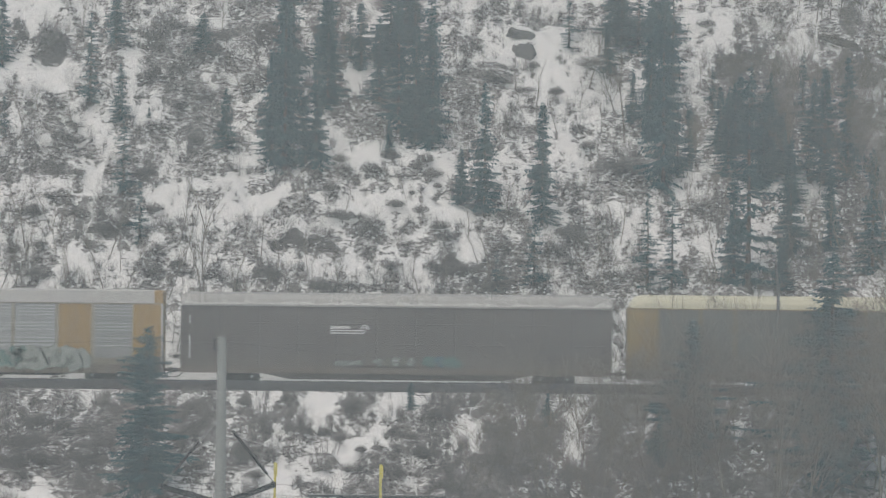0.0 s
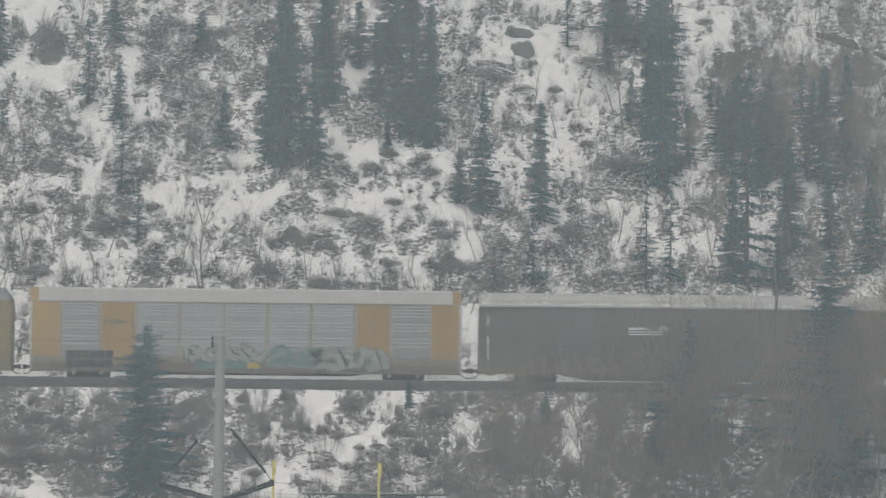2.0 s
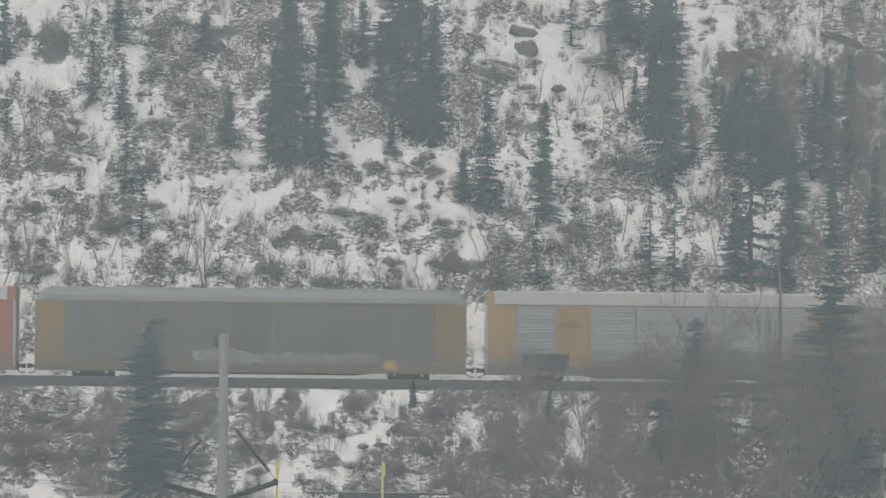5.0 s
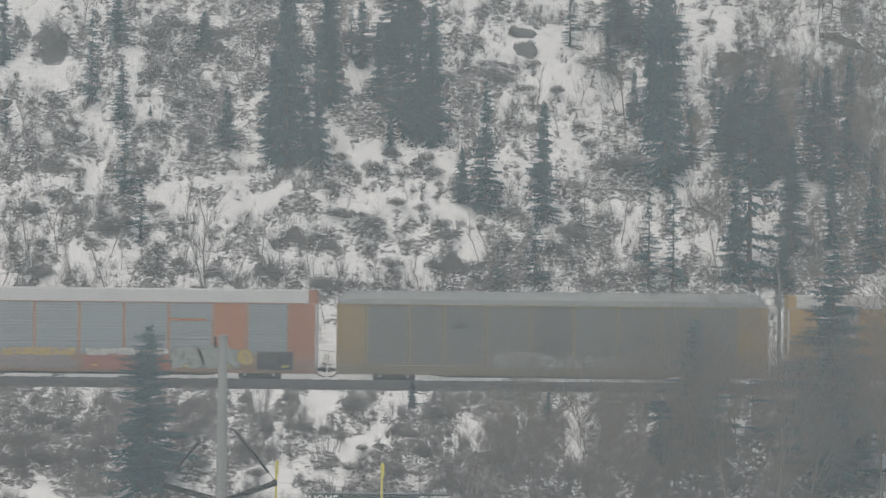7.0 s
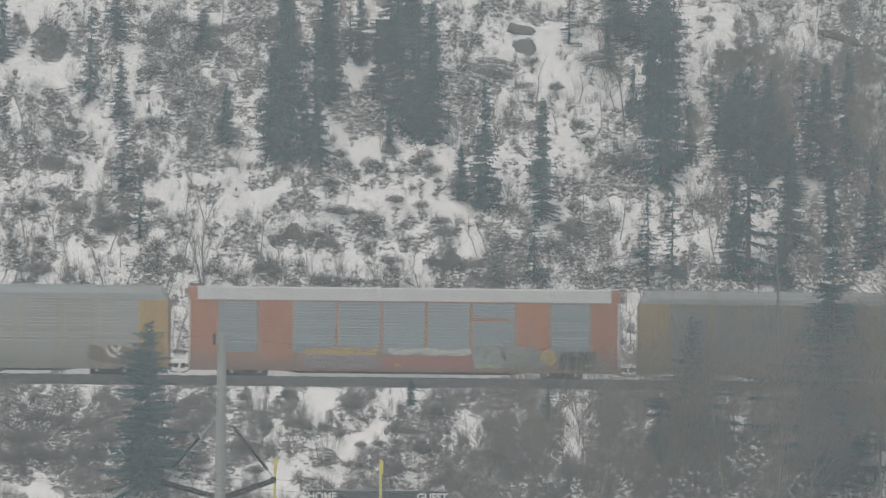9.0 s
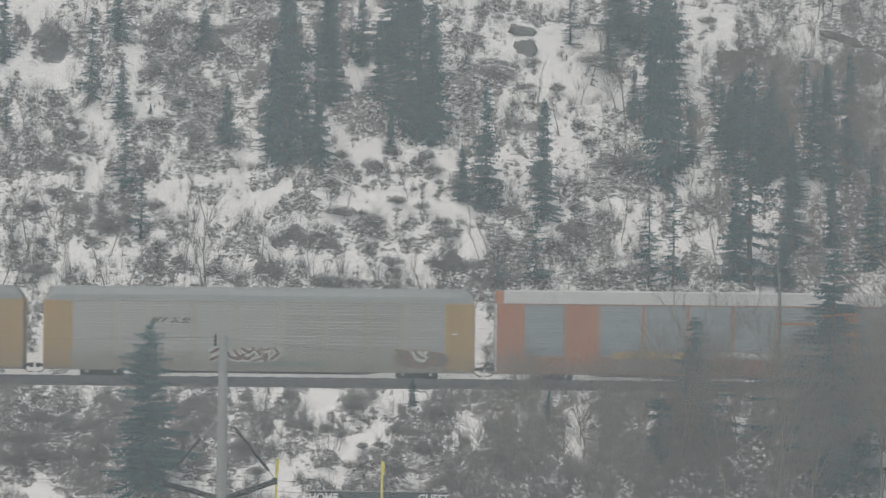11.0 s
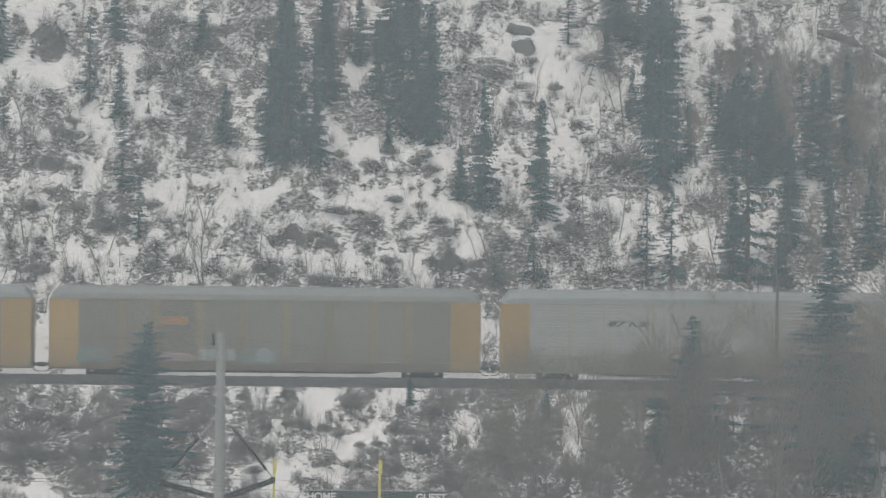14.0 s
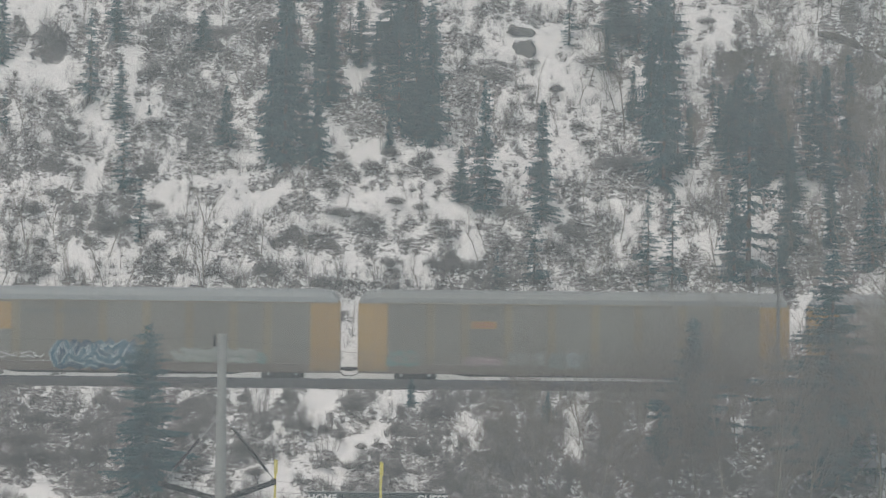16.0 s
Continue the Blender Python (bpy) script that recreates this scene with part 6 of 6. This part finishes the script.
# ---- poles, goal and scoreboard ----
def utility_pole():
    x, y = -4.67, 100.0
    g = float(ground_z(x, y))
    pole = tagged(new("utility_pole"), "weathered grey utility pole with black V-shaped arms", "utility pole")
    pole.matrix_basis = pose(x, y, g)
    top, joint, ring = 14.15 - g, 10.65 - g, 12.33 - g
    bm = bmesh.new()
    tube(bm, (0, 0, -0.5), (0, 0, top), 0.19, 0.095, n=18)
    part("shaft", bm, M["pole"], pole)
    part("pole_top_cap", tube(bmesh.new(), (0, 0, top + 0.001), (0, 0, top + 0.02), 0.10, 0.09, n=18), M["steel"], pole)
    ends = (-1.22, 10.97 - g), (1.14, 11.04 - g)
    for ex, ez in ends:
        s = 1 if ex > 0 else -1
        bm = bmesh.new()
        tube(bm, (0.12 * s, 0, joint + 0.03), (ex, 0, ez), 0.062, 0.058, n=10)
        tube(bm, (ex - 0.02 * s, 0, ez - 0.06), (ex - 0.02 * s, 0, ez + 0.07), 0.06, n=10)
        part("arm", bm, M["black"], pole, "black V-arm")
        a, b = Vector((0.12 * s, 0, ring)), Vector((ex, 0, ez + 0.05))
        stay = part("stay", tube(bmesh.new(), a, b, 0.012, n=6), M["steel"], pole)
        bm = bmesh.new()
        k0, k1 = (0.30, 0.80) if s < 0 else (0.12, 0.86)
        tube(bm, a.lerp(b, k0), a.lerp(b, k1), 0.03, n=8)
        part("sleeve", bm, M["black"], stay, "black insulating sleeve")
    bm = bmesh.new()
    tube(bm, (0, 0, ring - 0.03), (0, 0, ring + 0.03), 0.145, n=18)
    part("collar", bm, M["steel"], pole)
    bm = bmesh.new()
    for k, dz in enumerate((-0.05, -0.14, -0.22)):
        tube(bm, (-0.16, -0.02, top + dz - 0.025), (-0.16, -0.02, top + dz + 0.025), 0.045, 0.03, n=10)
    tube(bm, (-0.16, -0.02, top - 0.26), (-0.16, -0.02, top + 0.0), 0.015, n=6)
    part("insulator", bm, M["black"], pole, "small dark stacked insulator")
    for s, at in ((-1, ends[0]), (1, ends[1])):
        wire(((x + at[0] - 40, y + 24, g + at[1] + 0.3), (x + at[0], y, g + at[1] + 0.02), (x + at[0] + 40, y - 24, g + at[1] - 0.9)), 0.3)
    wire(((x - 38, y + 30, 14.9), (x - 0.16, y - 0.02, 14.08), (x + 26, y - 6, 12.85)), 0.36)


def wire(points, sag):
    cv = bpy.data.curves.new("overhead_wire", "CURVE")
    cv.dimensions, cv.bevel_depth, cv.bevel_resolution = "3D", 0.0045, 1
    pts = []
    for a, b in zip(points, points[1:]):
        a, b = Vector(a), Vector(b)
        for k in range(12):
            t = k / 12
            p = a.lerp(b, t)
            p.z -= sag * 4 * t * (1 - t)
            pts.append(p)
    pts.append(Vector(points[-1]))
    sp = cv.splines.new("POLY")
    sp.points.add(len(pts) - 1)
    for q, p in zip(sp.points, pts):
        q.co = (*p, 1)
    cv.materials.append(M["wire"])
    tagged(new("overhead_wire", cv), "thin overhead wire strung from the pole", "wire")


def line_pole():
    x, y = 21.07, 296.0
    g = float(ground_z(x, y))
    pole = tagged(new("wooden_pole"), "slim old wooden pole beside the railway", "pole")
    pole.matrix_basis = pose(x, y, g)
    part("shaft", tube(tube(bmesh.new(), (0, 0, -0.4), (0.02, 0, 18.9 - g), 0.125, 0.10, n=10), (0.02, 0, 18.85 - g), (-0.16, 0, 21.2 - g), 0.10, 0.055, n=10), M["old_wood"], pole)


def goal_posts():
    goal = tagged(new("goal_posts"), "yellow football goal posts on the playing field", "goal posts")
    x0, x1, y = -8.78, -3.18, 250.0
    mid, g = (x0 + x1) / 2, float(ground_z((x0 + x1) / 2, 250.0))
    goal.matrix_basis = pose(mid, y, g)
    h = (x1 - x0) / 2
    for s, top in ((-1, 8.93), (1, 8.87)):
        up = part("upright", tube(bmesh.new(), (s * h, 0, 3.0), (s * h, 0, top - g), 0.075, 0.07, n=10), M["goal"], goal)
        part("ribbon", boxes((s * h + 0.05, s * h + 0.13, -0.01, 0.01, top - g - 0.75, top - g - 0.05)), M["goal"], up, "limp wind ribbon")
    part("crossbar", tube(bmesh.new(), (-h - 0.05, 0, 3.05), (h + 0.05, 0, 3.05), 0.08, n=10), M["goal"], goal)
    bm = bmesh.new()
    pts = [(0, 1.9, -0.3), (0, 1.9, 1.9), (0, 1.6, 2.6), (0, 0.9, 3.0), (0, 0, 3.05)]
    for a, b in zip(pts, pts[1:]):
        tube(bm, a, b, 0.09, n=10)
    part("gooseneck", bm, M["goal"], goal)


def lettering(text, x, z, size, parent, label):
    cv = bpy.data.curves.new("word", "FONT")
    cv.body, cv.size, cv.extrude, cv.align_x, cv.offset = text, size, 0.01, "CENTER", 0.012
    tmp = new("word", cv)
    dg = bpy.context.evaluated_depsgraph_get()
    me = bpy.data.meshes.new_from_object(tmp.evaluated_get(dg))
    bpy.data.objects.remove(tmp)
    me.materials.clear()
    part_of("word", me, M["white"], parent, label, pose(x, -0.16, z, 90))


def scoreboard():
    x0, x1, y = -7.25, 0.33, 258.0
    mid = (x0 + x1) / 2
    g = float(ground_z(mid, y))
    top, w = 7.03 - g, (x1 - x0) / 2
    sb = tagged(new("scoreboard"), "dark green scoreboard with white lettering", "scoreboard")
    sb.matrix_basis = pose(mid, y, g)
    part("board", boxes((-w, w, -0.14, 0.14, top - 2.4, top), bevel=0.02), M["board"], sb)
    part("edge_trim", boxes((-w - 0.03, w + 0.03, -0.15, 0.15, top + 0.002, top + 0.05), bevel=0.008), M["steel"], sb)
    lettering("HOME", -w + 0.78, top - 0.50, 0.56, sb, "white word HOME")
    lettering("GUEST", w - 0.78, top - 0.50, 0.56, sb, "white word GUEST")
    for s in (-0.6, 0.6):
        part("support_post", boxes((s * w - 0.12, s * w + 0.12, -0.12, 0.12, -0.4, top - 2.402), bevel=0.01), M["steel"], sb)


def rock(x, y, w, d, h, seed, cap=False):
    """A weathered slab, bedded in layers, with snow lying on its upper faces."""
    rng = random.Random(seed)
    bm = bmesh.new()
    bmesh.ops.create_icosphere(bm, subdivisions=3, radius=1.0)
    o = Vector((rng.uniform(0, 50), rng.uniform(0, 50), rng.uniform(0, 50)))
    for v in bm.verts:
        n = v.co.normalized()
        p = Vector(math.copysign(abs(c) ** 0.65, c) for c in n)
        bed = 0.05 * math.sin(7 * p.z + 5 * noise.noise(n * 1.3 + o))
        q = 1 + 0.42 * noise.noise(n * 1.4 + o) + 0.12 * noise.noise(n * 3.7 + o) + bed
        v.co = (p.x * w * q, p.y * d * q, p.z * h * (1 + 0.5 * noise.noise(n * 1.9 - o)))
    thing = tagged(new("rock"), "dark grey rock with a cap of snow" if cap else "dark weathered rock half sunk in the snow", "rock", group="rock ledges on the hill")
    thing.matrix_basis = pose(x, y, float(ground_z(x, y)) - (0.05 if cap else 0.42) * h, rng.uniform(-8, 8), rng.uniform(-8, 8), rng.uniform(-30, 30))
    for f in bm.faces:
        f.smooth = True
    part("stone", bm, M["rock"], thing)
    if cap:
        bm = bmesh.new()
        bmesh.ops.create_icosphere(bm, subdivisions=2, radius=1.0)
        for v in bm.verts:
            n = v.co.normalized()
            q = 1 + 0.3 * noise.noise(n * 1.6 + o)
            v.co = (n.x * w * 1.02 * q, (0.1 + n.y * q) * d, h * 0.86 + n.z * 0.3 * h * q)
        part("snow_cap", bm, M["snow"], thing)


def fallen_log(x0, y0, x1, y1, r):
    log = tagged(new("fallen_log"), "dark fallen log lying across the snowy slope", "log")
    a, b = (Vector((x, y, float(ground_z(x, y)) + 0.15)) for x, y in ((x0, y0), (x1, y1)))
    log.matrix_basis = Matrix.Translation(a)
    d = b - a
    bm = bmesh.new()
    for k in range(6):
        tube(bm, d * (k / 6) + Vector((0, 0, 0.12 * math.sin(k))), d * ((k + 1) / 6) + Vector((0, 0, 0.12 * math.sin(k + 1))), r * (0.45, 0.9, 0.95, 0.86, 0.8, 0.7)[k], r * (0.9, 0.95, 0.86, 0.8, 0.7, 0.4)[k], n=9)
    part("stem", bm, M["bark"], log)
    bm = bmesh.new()
    for k in range(26):
        p = d * rnd.uniform(0.0, 1.0)
        tube(bm, p, p + Vector((rnd.uniform(-0.5, 0.5), rnd.uniform(-0.6, 0.1), rnd.uniform(0.2, 0.9))), 0.04, 0.01, n=5)
    part("broken_limbs", bm, M["bark"], log)


fallen_log(26.9, 339.4, 32.6, 337.3, 0.34)
rock(5.7, 338.2, 0.78, 0.6, 0.85, 90, True)
rock(5.4, 339.2, 1.1, 0.6, 0.4, 91)
rock(-31.3, 331.8, 0.8, 0.6, 0.4, 92, True)
utility_pole()
line_pole()
goal_posts()
scoreboard()


# ---- the train rolls by ----
def rolled(t):
    return 9.528 * t + 0.009 * t * t


def motions():
    times = [0.5 * k for k in range(33)]
    for car, x in TRAIN:
        walk(car, [(t, pose(x + rolled(t), TRACK_Y, RAIL_Z)) for t in times])
    turns = [k / 15 for k in range(241)]
    for wheelset, w in WHEELSETS:
        walk(wheelset, [(t, Matrix.Translation((w, 0, 0.46)) @ Matrix.Rotation(rolled(t) / 0.46, 4, "Y")) for t in turns])


motions()
